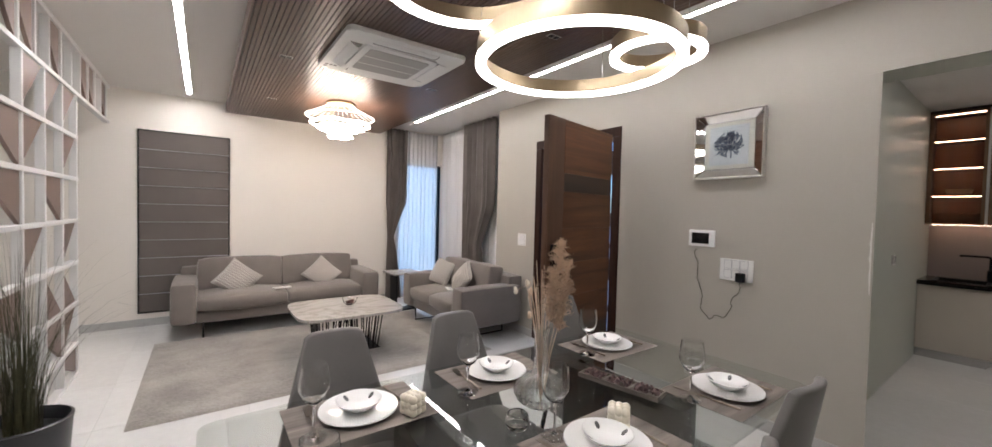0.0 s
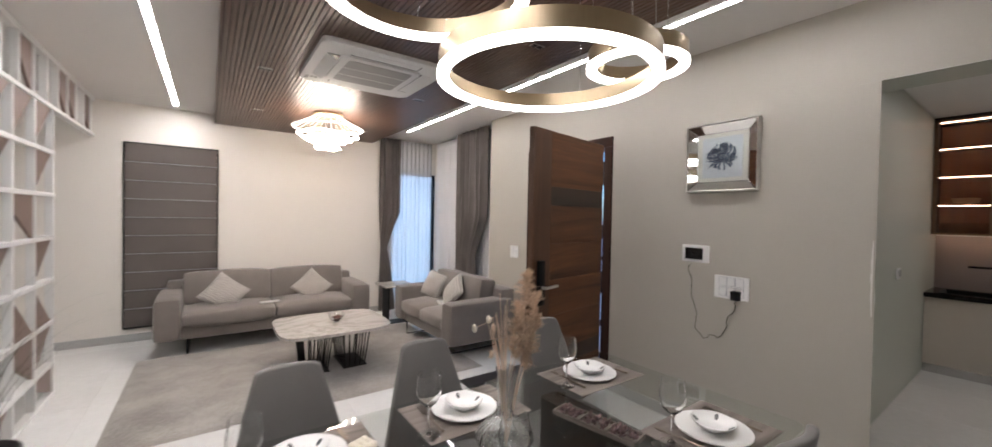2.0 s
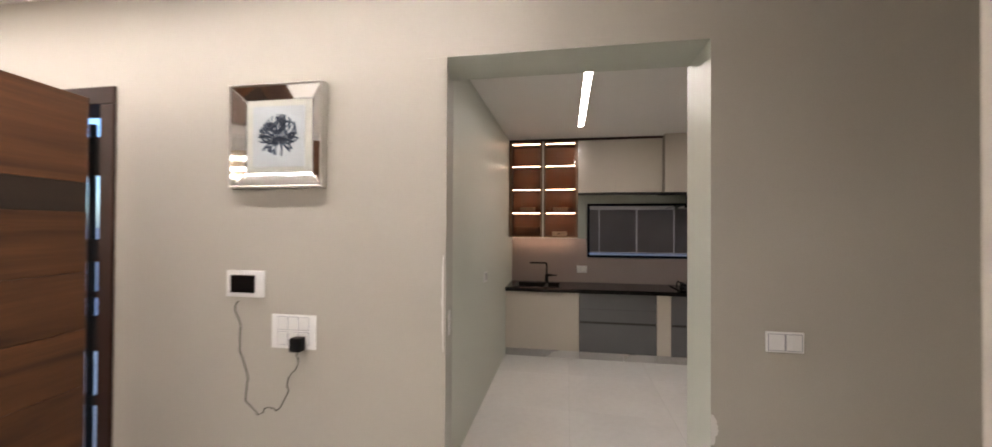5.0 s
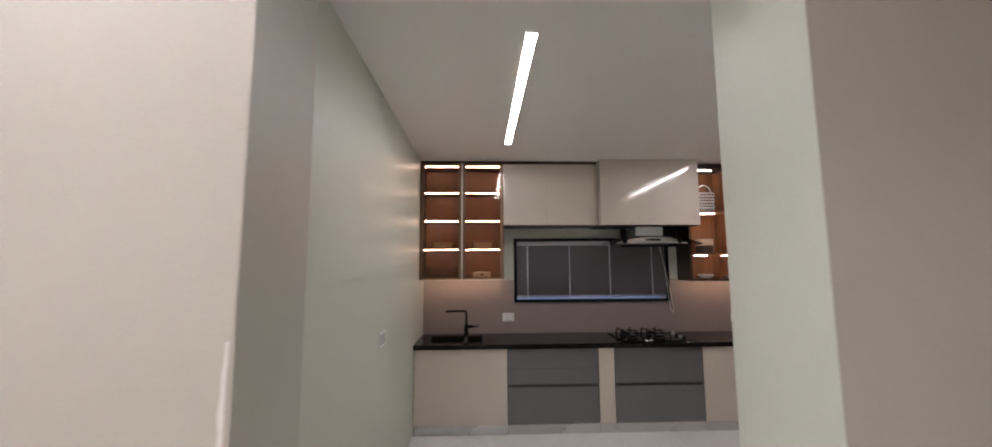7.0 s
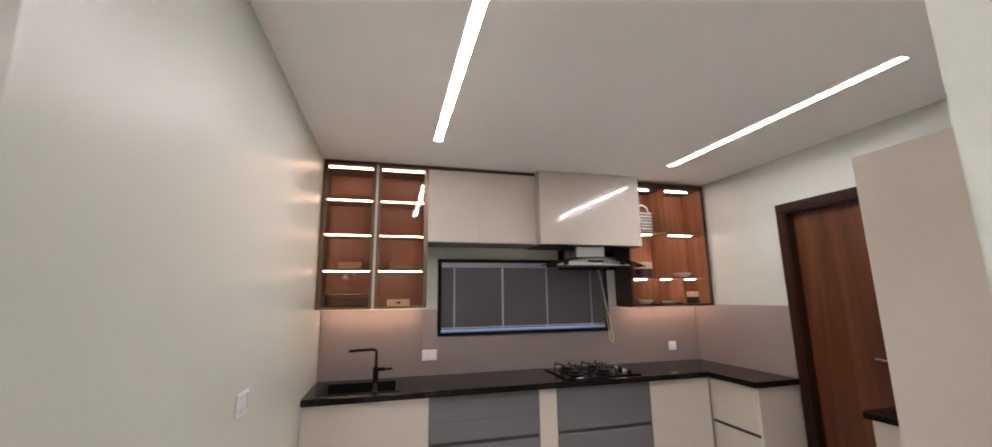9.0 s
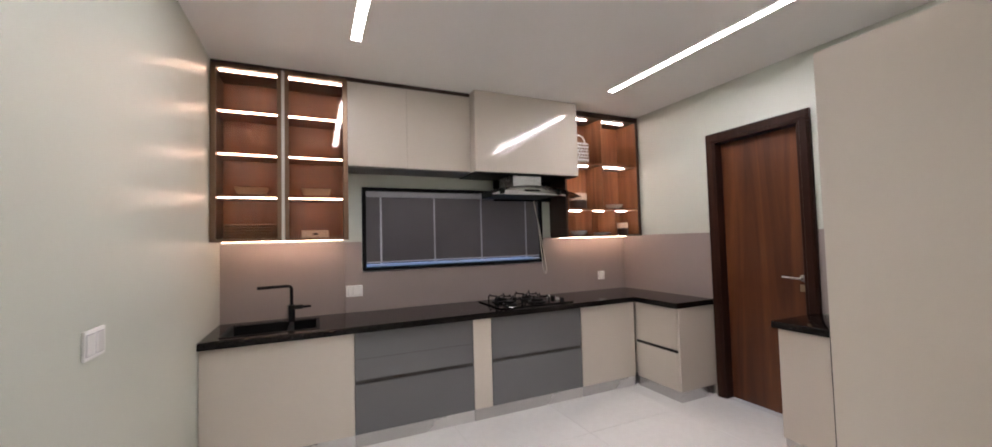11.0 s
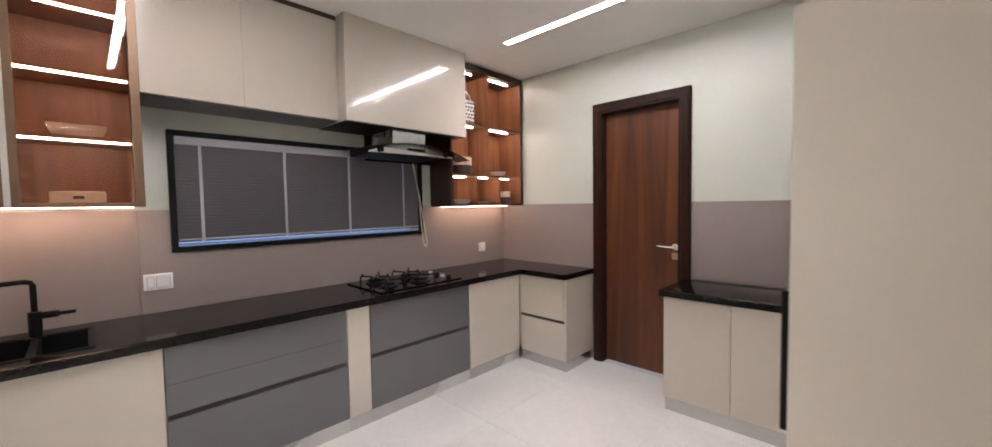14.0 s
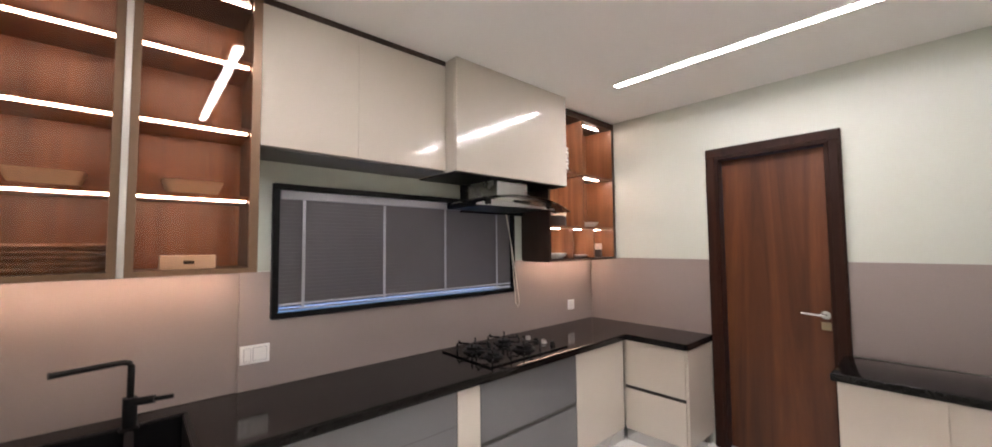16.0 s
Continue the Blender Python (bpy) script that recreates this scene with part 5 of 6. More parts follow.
# ---- ceiling fixtures ----
t = thing("cassette_air_conditioner", "white ceiling cassette air conditioner in the slatted ceiling", "air conditioner", (1.19, 2.88, SZ))
h = 0.43
bm = bmesh.new()
slab(bm, rounded_rect(-h, -h, h, h, 0.05), -0.03, 0.001)
es = [e for e in bm.edges if all(abs(v.co.z + 0.03) < 1e-5 for v in e.verts)]
bmesh.ops.bevel(bm, geom=es, offset=0.02, segments=4, affect="EDGES", profile=0.5)
part("fascia", bm, M_ACW, t)
bm = bmesh.new()
slab(bm, rounded_rect(-0.275, -0.275, 0.275, 0.275, 0.05), -0.044, -0.0302)
es = [e for e in bm.edges if all(abs(v.co.z + 0.044) < 1e-5 for v in e.verts)]
bmesh.ops.bevel(bm, geom=es, offset=0.012, segments=3, affect="EDGES", profile=0.5)
part("intake_panel", bm, M_ACW, t)
bm = bmesh.new()
slab(bm, rounded_rect(-0.225, -0.225, 0.225, 0.225, 0.03), -0.0462, -0.0441)
part("intake_grille", bm, M_ACGRILLE, t, "grey mesh intake")
for y in (-0.075, 0.075):
    part("grille_bar", boxmesh(-0.222, y - 0.004, -0.0472, 0.222, y + 0.004, -0.0463), M_ACW, t)
for a in range(4):
    m = Matrix.Rotation(radians(90 * a), 3, "Z")
    flap_open = a == 3
    bm = boxmesh(-0.225, -0.365, -0.0335, 0.225, -0.295, -0.0302, 0.001)
    if flap_open:
        bmesh.ops.rotate(bm, verts=bm.verts, cent=(0, -0.365, -0.032), matrix=Matrix.Rotation(radians(-28), 3, "X"))
    bmesh.ops.rotate(bm, verts=bm.verts, cent=(0, 0, 0), matrix=m)
    part("air_louvre", bm, M_ACW, t)
    bm = boxmesh(-0.232, -0.293 if not flap_open else -0.362, -0.0325, 0.232, -0.283, -0.0301)
    box(bm, 0.227, -0.362, -0.0325, 0.233, -0.2935, -0.0301)
    bmesh.ops.rotate(bm, verts=bm.verts, cent=(0, 0, 0), matrix=m)
    part("outlet_slot", bm, M_GROOVE, t)
for k in range(3):
    part("printed_mark", boxmesh(-0.395 + 0.03 * k, 0.30, -0.0312, -0.375 + 0.03 * k, 0.325, -0.0302), M_DARKTAUPE, t)
part("sensor_eye", boxmesh(-0.40, 0.34, -0.033, -0.375, 0.365, -0.0302, 0.002), M_GROOVE, t)

for k, (x, y) in enumerate(((0.545, 3.33), (0.62, 4.75), (1.78, 3.35), (1.86, 1.80), (1.83, 5.1))):
    t = thing("recessed_spot", "small twin recessed ceiling spot in the slats", "downlight", (x, y, SZ), group="recessed spots")
    part("housing", boxmesh(-0.045, -0.024, -0.004, 0.045, 0.024, 0.0, 0.001), M_ALU, t)
    for s in (-0.021, 0.021):
        part("lens", boxmesh(s - 0.018, -0.018, -0.0055, s + 0.018, 0.018, -0.0041, 0.0005), M_BLACK, t)


def ring(bm, r, w, z0, z1, n=96):
    """A flat hoop between radii r - w and r."""
    pro = [(r - w, z0), (r, z0), (r, z1), (r - w, z1), (r - w, z0)]
    return lathe(bm, pro, n=n)


def ring_pendant(at, r, tilt, drop, label, az=0):
    t = thing("ring_pendant", label, "pendant light", at, group="ring pendants")
    rot = Euler((radians(tilt[0]), radians(tilt[1]), 0)).to_matrix()
    bm = bmesh.new()
    ring(bm, r, 0.012, 0, 0.06)
    bmesh.ops.rotate(bm, verts=bm.verts, cent=(0, 0, 0), matrix=rot)
    part("brass_hoop", bm, M_BRASS, t, "brushed brass hoop")
    bm = bmesh.new()
    ring(bm, r + 0.004, 0.036, -0.016, -0.0005)
    bmesh.ops.rotate(bm, verts=bm.verts, cent=(0, 0, 0), matrix=rot)
    part("light_ring", bm, L_RING, t, "glowing white diffuser")
    for k in range(3):
        a = radians(120 * k + az)
        p = rot @ Vector(((r - 0.006) * math.cos(a), (r - 0.006) * math.sin(a), 0.06))
        bm = bmesh.new()
        tube(bm, [p, (p.x * 0.9, p.y * 0.9, drop)], 0.0012, 5)
        part("suspension_wire", bm, M_STEEL, t)


ring_pendant((1.161, 0.94, 1.945), 0.372, (0, 0), SZ - 1.945, "large brass ring pendant with glowing white underside", 25)
ring_pendant((0.71, 0.96, 2.10), 0.29, (0, 0), SZ - 2.10, "large brass ring pendant hanging higher over the table", 70)
ring_pendant((1.585, 0.885, 2.075), 0.188, (0, 0), SZ - 2.075, "small brass ring pendant beside the large ring", 10)

# living-room chandelier
t = thing("tiered_chandelier", "tiered ring chandelier with wire spokes, glowing warm", "chandelier", (1.245, 4.45, SZ))
bm = bmesh.new()
lathe(bm, [(0, -0.001), (0.15, -0.001), (0.15, -0.022), (0.13, -0.035), (0, -0.035)], n=40)
part("ceiling_rose", bm, M_BRASS, t)
for r, z, thick in ((0.295, -0.228, 0.012), (0.235, -0.268, 0.012), (0.16, -0.30, 0.010), (0.125, -0.365, 0.005)):
    bm = bmesh.new()
    n = 90
    tube(bm, [(r * math.cos(2 * math.pi * k / n), r * math.sin(2 * math.pi * k / n), z + 0.008 * math.sin(5 * 2 * math.pi * k / n)) for k in range(n + 1)], thick, 8)
    part("light_tube", bm, L_CHAND, t, "glowing ring light tube")
bm = bmesh.new()
ring(bm, 0.352, 0.008, -0.158, -0.148)
part("rim_light", bm, L_SPOKE, t, "thin lit outer hoop")
for k in range(26):
    a = 2 * math.pi * k / 26
    bm = bmesh.new()
    tube(bm, [(0.13 * math.cos(a), 0.13 * math.sin(a), -0.034), (0.22 * math.cos(a), 0.22 * math.sin(a), -0.085), (0.345 * math.cos(a), 0.345 * math.sin(a), -0.152)], 0.002, 5)
    part("spoke", bm, L_SPOKE, t, "lit acrylic spoke")
for r, z in ((0.295, -0.22), (0.235, -0.26), (0.125, -0.362)):
    for k in range(4):
        a = radians(90 * k + 20)
        bm = bmesh.new()
        tube(bm, [(0.12 * math.cos(a), 0.12 * math.sin(a), -0.034), (r * math.cos(a), r * math.sin(a), z)], 0.0025, 5)
        part("hanger", bm, M_BRASS, t)

# ---- wall fittings ----
t = thing("framed_picture", "blue coral artwork in a silver mirror frame", "picture", (XW - 0.001, 1.207, 1.893), 180)
w, hh = 0.222, 0.222
def mirror_bar(a, b, c, d):
    """One mitred bar, its glass sloping from the proud outer edge down to the picture; a, b outer corners, c, d inner."""
    bm = bmesh.new()
    back = [bm.verts.new((0.0, *p)) for p in (a, b, c, d)]
    hts = (0.042, 0.042, 0.0125, 0.0125)
    front = [bm.verts.new((h, *p)) for h, p in zip(hts, (a, b, c, d))]
    bm.faces.new(front)
    bm.faces.new(back[::-1])
    for k in range(4):
        bm.faces.new((back[k], back[(k + 1) % 4], front[(k + 1) % 4], front[k]))
    bmesh.ops.recalc_face_normals(bm, faces=bm.faces)
    rim = [e for e in bm.edges if all(v.co.x > 0.001 for v in e.verts)]
    bmesh.ops.bevel(bm, geom=rim, offset=0.004, segments=1, affect="EDGES", profile=0.5)
    part("mirror_bar", bm, M_MIRROR, t, smooth=False)


i = 0.062
O = [(-w, -hh), (w, -hh), (w, hh), (-w, hh)]
I = [(-w + i, -hh + i), (w - i, -hh + i), (w - i, hh - i), (-w + i, hh - i)]
for k in range(4):
    mirror_bar(O[k], O[(k + 1) % 4], I[(k + 1) % 4], I[k])
for q in ((-w - 0.007, -hh - 0.007, w + 0.007, -hh - 0.0005), (-w - 0.007, hh + 0.0005, w + 0.007, hh + 0.007), (-w - 0.007, -hh, -w - 0.0005, hh), (w + 0.0005, -hh, w + 0.007, hh)):
    part("outer_rim", boxmesh(0, q[0], q[1], 0.044, q[2], q[3], 0.0015), M_ALU, t, "champagne metal outer rim")
part("mount", boxmesh(0.0, -w + 0.062, -hh + 0.062, 0.012, w - 0.062, hh - 0.062), M_CANDLE, t, "cream picture mount")
M_PAPER = surface("picture_paper", (0.62, 0.62, 0.61), (0.66, 0.66, 0.65), 0.7)
M_INK = surface("blue_grey_ink", (0.04, 0.052, 0.09), (0.13, 0.15, 0.20), 0.7, big=40)
part("print", boxmesh(0.0121, -0.128, -0.135, 0.0165, 0.128, 0.135), M_PAPER, t)
random.seed(9)
bm = bmesh.new()


def coral(p, a, ln, d):
    """A forking coral branch that keeps inside a round outline."""
    q = (p[0] + ln * math.sin(a), p[1] + ln * math.cos(a))
    if q[0] ** 2 / 0.102 ** 2 + (q[1] - 0.006) ** 2 / 0.100 ** 2 > random.uniform(0.8, 1.1):
        return
    nx, nz = math.cos(a), -math.sin(a)
    wd = 0.0022 + 0.0009 * d
    vs = [bm.verts.new((0.0168 + 0.00003 * d, u + nx * s, v + nz * s)) for (u, v), s in ((p, wd), (p, -wd), (q, -wd * 0.8), (q, wd * 0.8))]
    bm.faces.new(vs)
    if d:
        for k in range(2 if d < 4 else 3):
            coral(q, a + random.uniform(-0.65, 0.65), ln * random.uniform(0.75, 0.95), d - 1)


for a in (-2.7, -2.2, -1.75, -1.35, -1.0, -0.65, -0.3, 0.0, 0.3, 0.65, 1.0, 1.35, 1.8, 2.3, 2.8):
    coral((0.004 + 0.012 * math.sin(a), -0.025), a, 0.034, 4)
part("coral_drawing", bm, M_INK, t, smooth=False)
p = part("cover_glass", boxmesh(0.0185, -w + 0.058, -hh + 0.058, 0.0198, w - 0.058, hh - 0.058), M_PANE, t)
p.visible_shadow = False

t = thing("intercom_panel", "white video intercom panel with black screen", "intercom", (XW - 0.001, 1.37, 1.235), 180)
part("housing", boxmesh(0, -0.095, -0.06, 0.018, 0.095, 0.06, 0.006, 2), M_WHITE, t)
part("screen", boxmesh(0.0181, -0.07, -0.04, 0.0192, 0.055, 0.04), M_GRANITE, t)
socket("switch_plate", (XW - 0.001, 1.13, 1.03), 180, 0.215, 0.15, [(-0.052 + 0.052 * i, 0.033 * s + 0.004, 0.023, 0.027) for i in range(3) for s in (-1, 1)], "large white six-module switch plate beside the intercom")
t = thing("plug_adapter", "black plug adapter with thin dark cable", "plug", (XW - 0.014, 1.09, 0.985), 180)
part("plug_body", boxmesh(0, -0.025, -0.03, 0.045, 0.025, 0.03, 0.005, 2), M_BLACK, t)
bm = bmesh.new()
random.seed(2)
pts = []
wp = [(0.02, 0.0, -0.03), (0.008, 0.01, -0.10), (0.006, 0.06, -0.16), (0.006, 0.05, -0.21), (0.006, 0.10, -0.30), (0.006, 0.16, -0.295), (0.006, 0.20, -0.33), (0.006, 0.27, -0.27), (0.006, 0.255, -0.17), (0.006, 0.30, -0.05), (0.006, 0.295, 0.06), (0.006, 0.325, 0.13), (0.006, 0.305, 0.19)]
wp = [(x, -y, z) for x, y, z in wp]
for a, b in zip(wp, wp[1:]):
    for s in range(4):
        u = s / 4
        pts.append([a[i] + (b[i] - a[i]) * u + (random.uniform(-0.006, 0.006) if i else 0) for i in range(3)])
tube(bm, pts, 0.0022, 6)
part("cable", bm, M_BLACK, t)
socket("switch_plate", (XW - 0.001, 3.43, 1.08), 180, 0.135, 0.135, [(0.028 * a, 0.03 * b, 0.022, 0.024) for a in (-1, 1) for b in (-1, 1)], "white switch plate beside the entrance door")
socket("switch_plate", (XW - 0.001, -0.82, 1.09), 180, 0.125, 0.074, [(-0.028, 0, 0.025, 0.028), (0.028, 0, 0.025, 0.028)], "white two-gang switch plate beside the kitchen opening")

# ---- dining table and its settings ----
TZ = 0.75
t = thing("dining_table", "rectangular smoked glass dining table on dark slab legs", "dining table", (0.985, 0.86, 0))
bm = bmesh.new()
slab(bm, rounded_rect(-0.955, -0.465, 0.955, 0.465, 0.05), TZ - 0.012, TZ)
es = [e for e in bm.edges if len({round(v.co.z, 4) for v in e.verts}) == 1]
bmesh.ops.bevel(bm, geom=es, offset=0.002, segments=2, affect="EDGES", profile=0.5)
part("glass_top", bm, M_TGLASS, t, "smoked glass top with polished edge", smooth=False)
for s in (-1, 1):
    bm = bmesh.new()
    x = s * 0.42
    o = [(x - 0.05, -0.27), (x + 0.05, -0.27), (x + 0.05 - 0.03 * s, 0.27), (x - 0.05 - 0.03 * s, 0.27)]
    slab(bm, o, 0.0, TZ - 0.022)
    es = [e for e in bm.edges if len({round(v.co.z, 4) for v in e.verts}) == 2]
    bmesh.ops.bevel(bm, geom=es, offset=0.02, segments=3, affect="EDGES", profile=0.5)
    part("slab_leg", bm, M_GROOVE, t, "dark gloss slab leg")
    for y in (-0.22, 0.22):
        bm = bmesh.new()
        lathe(bm, [(0, TZ - 0.0218), (0.022, TZ - 0.0218), (0.022, TZ - 0.0125), (0, TZ - 0.0125)], (x, y, 0), 18)
        part("glass_pad", bm, M_CHROME, t)
part("stretcher", boxmesh(-0.37, -0.03, 0.12, 0.37, 0.03, 0.18, 0.006), M_GROOVE, t)


def dining_chair(at, rz):
    """A shell chair facing -y of its own; origin under the seat's middle."""
    t = thing("dining_chair", "grey leatherette shell dining chair at the glass table", "chair", at, rz, group="chairs round the table")
    bm = bmesh.new()
    nu, nv = 16, 12
    rows = []
    for j in range(nv + 1):
        v = j / nv
        z = 0.42 + 0.50 * v
        half = 0.235 - 0.130 * v ** 1.05
        yb = 0.19 + 0.085 * v
        rows.append([])
        for i in range(nu + 1):
            u = 2 * i / nu - 1
            y = yb - 0.045 * u * u * (1 - 0.45 * v)
            zz = z - (0.012 * abs(u) ** 8 if j == nv else 0.008 * abs(u) ** 4 * v)
            rows[-1].append(Vector((u * half, y, zz)))
    front = [[bm.verts.new(p) for p in r] for r in rows]
    back = [[bm.verts.new(p + Vector((0, 0.03, 0))) for p in r] for r in rows]
    for g, rev in ((front, False), (back, True)):
        for a, b in zip(g, g[1:]):
            for i in range(nu):
                q = (a[i], a[i + 1], b[i + 1], b[i])
                bm.faces.new(q[::-1] if rev else q)
    for k in range(nu):
        bm.faces.new((front[-1][k], front[-1][k + 1], back[-1][k + 1], back[-1][k]))
        bm.faces.new((front[0][k + 1], front[0][k], back[0][k], back[0][k + 1]))
    for k in range(nv):
        bm.faces.new((front[k][0], front[k + 1][0], back[k + 1][0], back[k][0]))
        bm.faces.new((front[k + 1][nu], front[k][nu], back[k][nu], back[k + 1][nu]))
    bmesh.ops.recalc_face_normals(bm, faces=bm.faces)
    rim = [e for e in bm.edges if len(e.link_faces) == 2 and e.calc_face_angle(0) > 0.9]
    bmesh.ops.bevel(bm, geom=rim, offset=0.010, segments=3, affect="EDGES", profile=0.5)
    part("backrest", bm, M_CHAIR, t)
    part("seat", fabric_box(-0.225, -0.24, 0.40, 0.225, 0.20, 0.475, 0.03, 0.012), M_CHAIR, t)
    for sx in (-1, 1):
        for sy in (-1, 1):
            bm = bmesh.new()
            tube(bm, [(sx * 0.16, sy * 0.15, 0.41), (sx * 0.205, sy * 0.205, 0.0)], 0.013, 10, 0.009)
            part("leg", bm, M_BLACK, t, "thin black metal leg")
    return t


first = dining_chair((0.45, 1.22, 0), 0)
for x, y, rz in ((0.985, 1.22, 2), (1.66, 1.24, -3), (1.47, 0.55, 178), (0.95, 0.50, 180), (0.42, 0.50, 183)):
    copy_thing(first, pose(x, y, 0, 0, 0, rz))


def place_mat(at, rz):
    t = thing("placemat", "striped brown-grey placemat on the glass table", "placemat", at, rz, group="placemats")
    part("weave", boxmesh(-0.205, -0.14, 0.0005, 0.205, 0.14, 0.003, 0.001), M_MAT, t)
    return t


def plate_of(r, hgt):
    return [(0.0, 0.002), (r * 0.55, 0.0), (r * 0.6, 0.003), (r * 0.93, hgt * 0.8), (r, hgt), (r * 0.99, hgt + 0.003), (r * 0.92, hgt * 0.8 + 0.004), (r * 0.62, 0.008), (0, 0.008)]


def plate(at):
    bm = bmesh.new()
    lathe(bm, plate_of(0.12, 0.013), n=48)
    ob = solid("dinner_plate", bm, M_PORC, "white porcelain dinner plate on a placemat", "plate", "dinner plates")
    ob.matrix_basis = pose(*at)
    return ob


def table_bowl(at):
    t = thing("soup_bowl", "white porcelain bowl with small grey leaf motifs", "bowl", at, group="table bowls")
    bm = bmesh.new()
    lathe(bm, [(0.0, 0.001), (0.030, 0.0), (0.033, 0.004), (0.048, 0.010), (0.062, 0.021), (0.070, 0.030), (0.0685, 0.0315), (0.060, 0.0235), (0.046, 0.0135), (0.030, 0.009), (0, 0.008)], n=40)
    part("bowl_body", bm, M_PORC, t)
    for k in range(4):
        a = radians(90 * k + 30)
        bm = bmesh.new()
        lathe(bm, [(0, 0.0), (0.013, 0.0), (0.011, 0.0012), (0, 0.0014)], n=10)
        bmesh.ops.scale(bm, verts=bm.verts, vec=(1, 0.55, 1))
        bmesh.ops.transform(bm, verts=bm.verts, matrix=pose(0.0545 * math.cos(a), 0.0545 * math.sin(a), 0.0196, 0, -36, math.degrees(a)))
        part("leaf_motif", bm, M_GREY, t)
    return t


def wine_glass(at):
    bm = bmesh.new()
    lathe(bm, [(0.0, 0.0005), (0.036, 0.0005), (0.037, 0.002), (0.012, 0.006), (0.004, 0.014), (0.0035, 0.085), (0.008, 0.095), (0.028, 0.112), (0.040, 0.14), (0.041, 0.16), (0.035, 0.205), (0.0338, 0.2052), (0.0396, 0.16), (0.0386, 0.14), (0.0268, 0.1135), (0.006, 0.099), (0.0, 0.0975)], n=36)
    ob = solid("wine_glass", bm, M_CRYSTAL, "clear stemmed wine glass on the dining table", "wine glass", "wine glasses")
    ob.matrix_basis = pose(*at)
    return ob


def cutlery(name, at, rz, kind):
    t = thing(name, "steel table " + kind + " beside the plate", kind, at, rz, group="cutlery")
    bm = bmesh.new()
    tube(bm, [(0, -0.10, 0.005), (0, -0.02, 0.004), (0, 0.04, 0.006)], 0.0045, 6, 0.003)
    part("handle", bm, M_CUTLERY, t)
    if kind == "knife":
        part("blade", boxmesh(-0.008, 0.04, 0.003, 0.006, 0.125, 0.005, 0.0008), M_CUTLERY, t)
    else:
        part("shoulder", boxmesh(-0.011, 0.04, 0.003, 0.011, 0.065, 0.006, 0.001), M_CUTLERY, t)
        for k in range(4):
            part("tine", boxmesh(-0.011 + 0.0062 * k, 0.0652, 0.003, -0.0075 + 0.0062 * k, 0.105, 0.0055), M_CUTLERY, t)


SET = ((0.44, 1.145, 0, 1), (0.985, 1.16, 0, 1), (1.64, 1.135, 0, 1), (1.605, 0.563, 180, 1), (0.945, 0.585, 180, 0), (0.40, 0.585, 180, 0))
for k, (x, y, rz, _) in enumerate(SET):
    sgn = 1 if rz == 0 else -1
    place_mat((x, y - 0.005 * sgn, TZ), rz)
    if k == 0:
        p0, b0, g0 = plate((x, y, TZ + 0.0035)), table_bowl((x, y, TZ + 0.0125)), None
    else:
        copy_thing(p0, pose(x, y, TZ + 0.0035, 0, 0, 40 * k))
        copy_thing(b0, pose(x, y, TZ + 0.0125, 0, 0, 55 * k))
    cutlery("table_knife", (x + 0.136 * sgn, y, TZ + 0.0032), 4, "knife")
    cutlery("table_fork", (x - 0.136 * sgn, y, TZ + 0.0032), -3, "fork")
g0 = wine_glass((0.29, 1.06, TZ + 0.0035))
for x, y in ((0.795, 1.068), (1.455, 1.10), (1.415, 0.60), (0.855, 0.70), (0.22, 0.68)):
    copy_thing(g0, pose(x, y, TZ + 0.0035))

# bubble candles
def bubble_candle(at, rz, label):
    t = thing("bubble_candle", label, "candle", at, rz, group="bubble candles")
    bm = bmesh.new()
    bmesh.ops.create_icosphere(bm, subdivisions=2, radius=0.0135)
    ball = mesh_of("wax_bubble", bm, M_CANDLE, True)
    for i in range(3):
        for j in range(3):
            for k in range(3):
                ob = new("wax_bubble", ball)
                ob.parent = t
                ob.location = ((i - 1) * 0.0195, (j - 1) * 0.0195, 0.0135 + k * 0.0195)
                tagged(ob)
    bm = bmesh.new()
    tube(bm, [(0, 0, 0.063), (0.001, 0, 0.074)], 0.001, 5)
    part("wick", bm, M_PORC, t)


bubble_candle((0.575, 1.04, TZ + 0.0035), 20, "ivory bubble cube candle on the placemat")
bubble_candle((1.055, 0.63, TZ + 0.0035), 35, "ivory bubble cube candle beside the tray")

# vase with dried grass
t = thing("vase", "clear ribbed glass vase with a long neck", "vase", (0.945, 0.86, TZ))
bm = bmesh.new()
out = [(0.0, 0.001), (0.035, 0.0), (0.045, 0.006), (0.074, 0.025), (0.086, 0.05), (0.079, 0.074), (0.05, 0.10), (0.025, 0.118), (0.021, 0.16), (0.023, 0.24), (0.030, 0.262)]
lathe(bm, out + [(r - 0.003, z) for r, z in out[:2:-1]] + [(0.0, 0.012)], n=144, ripple=0.03, ribs=24)
bmesh.ops.recalc_face_normals(bm, faces=bm.faces)
part("vase_body", bm, M_VASE, t)
t = thing("dried_bouquet", "dried pampas and bunny-tail bouquet standing in the vase", "dried flowers", (0.945, 0.86, TZ + 0.012))
random.seed(21)


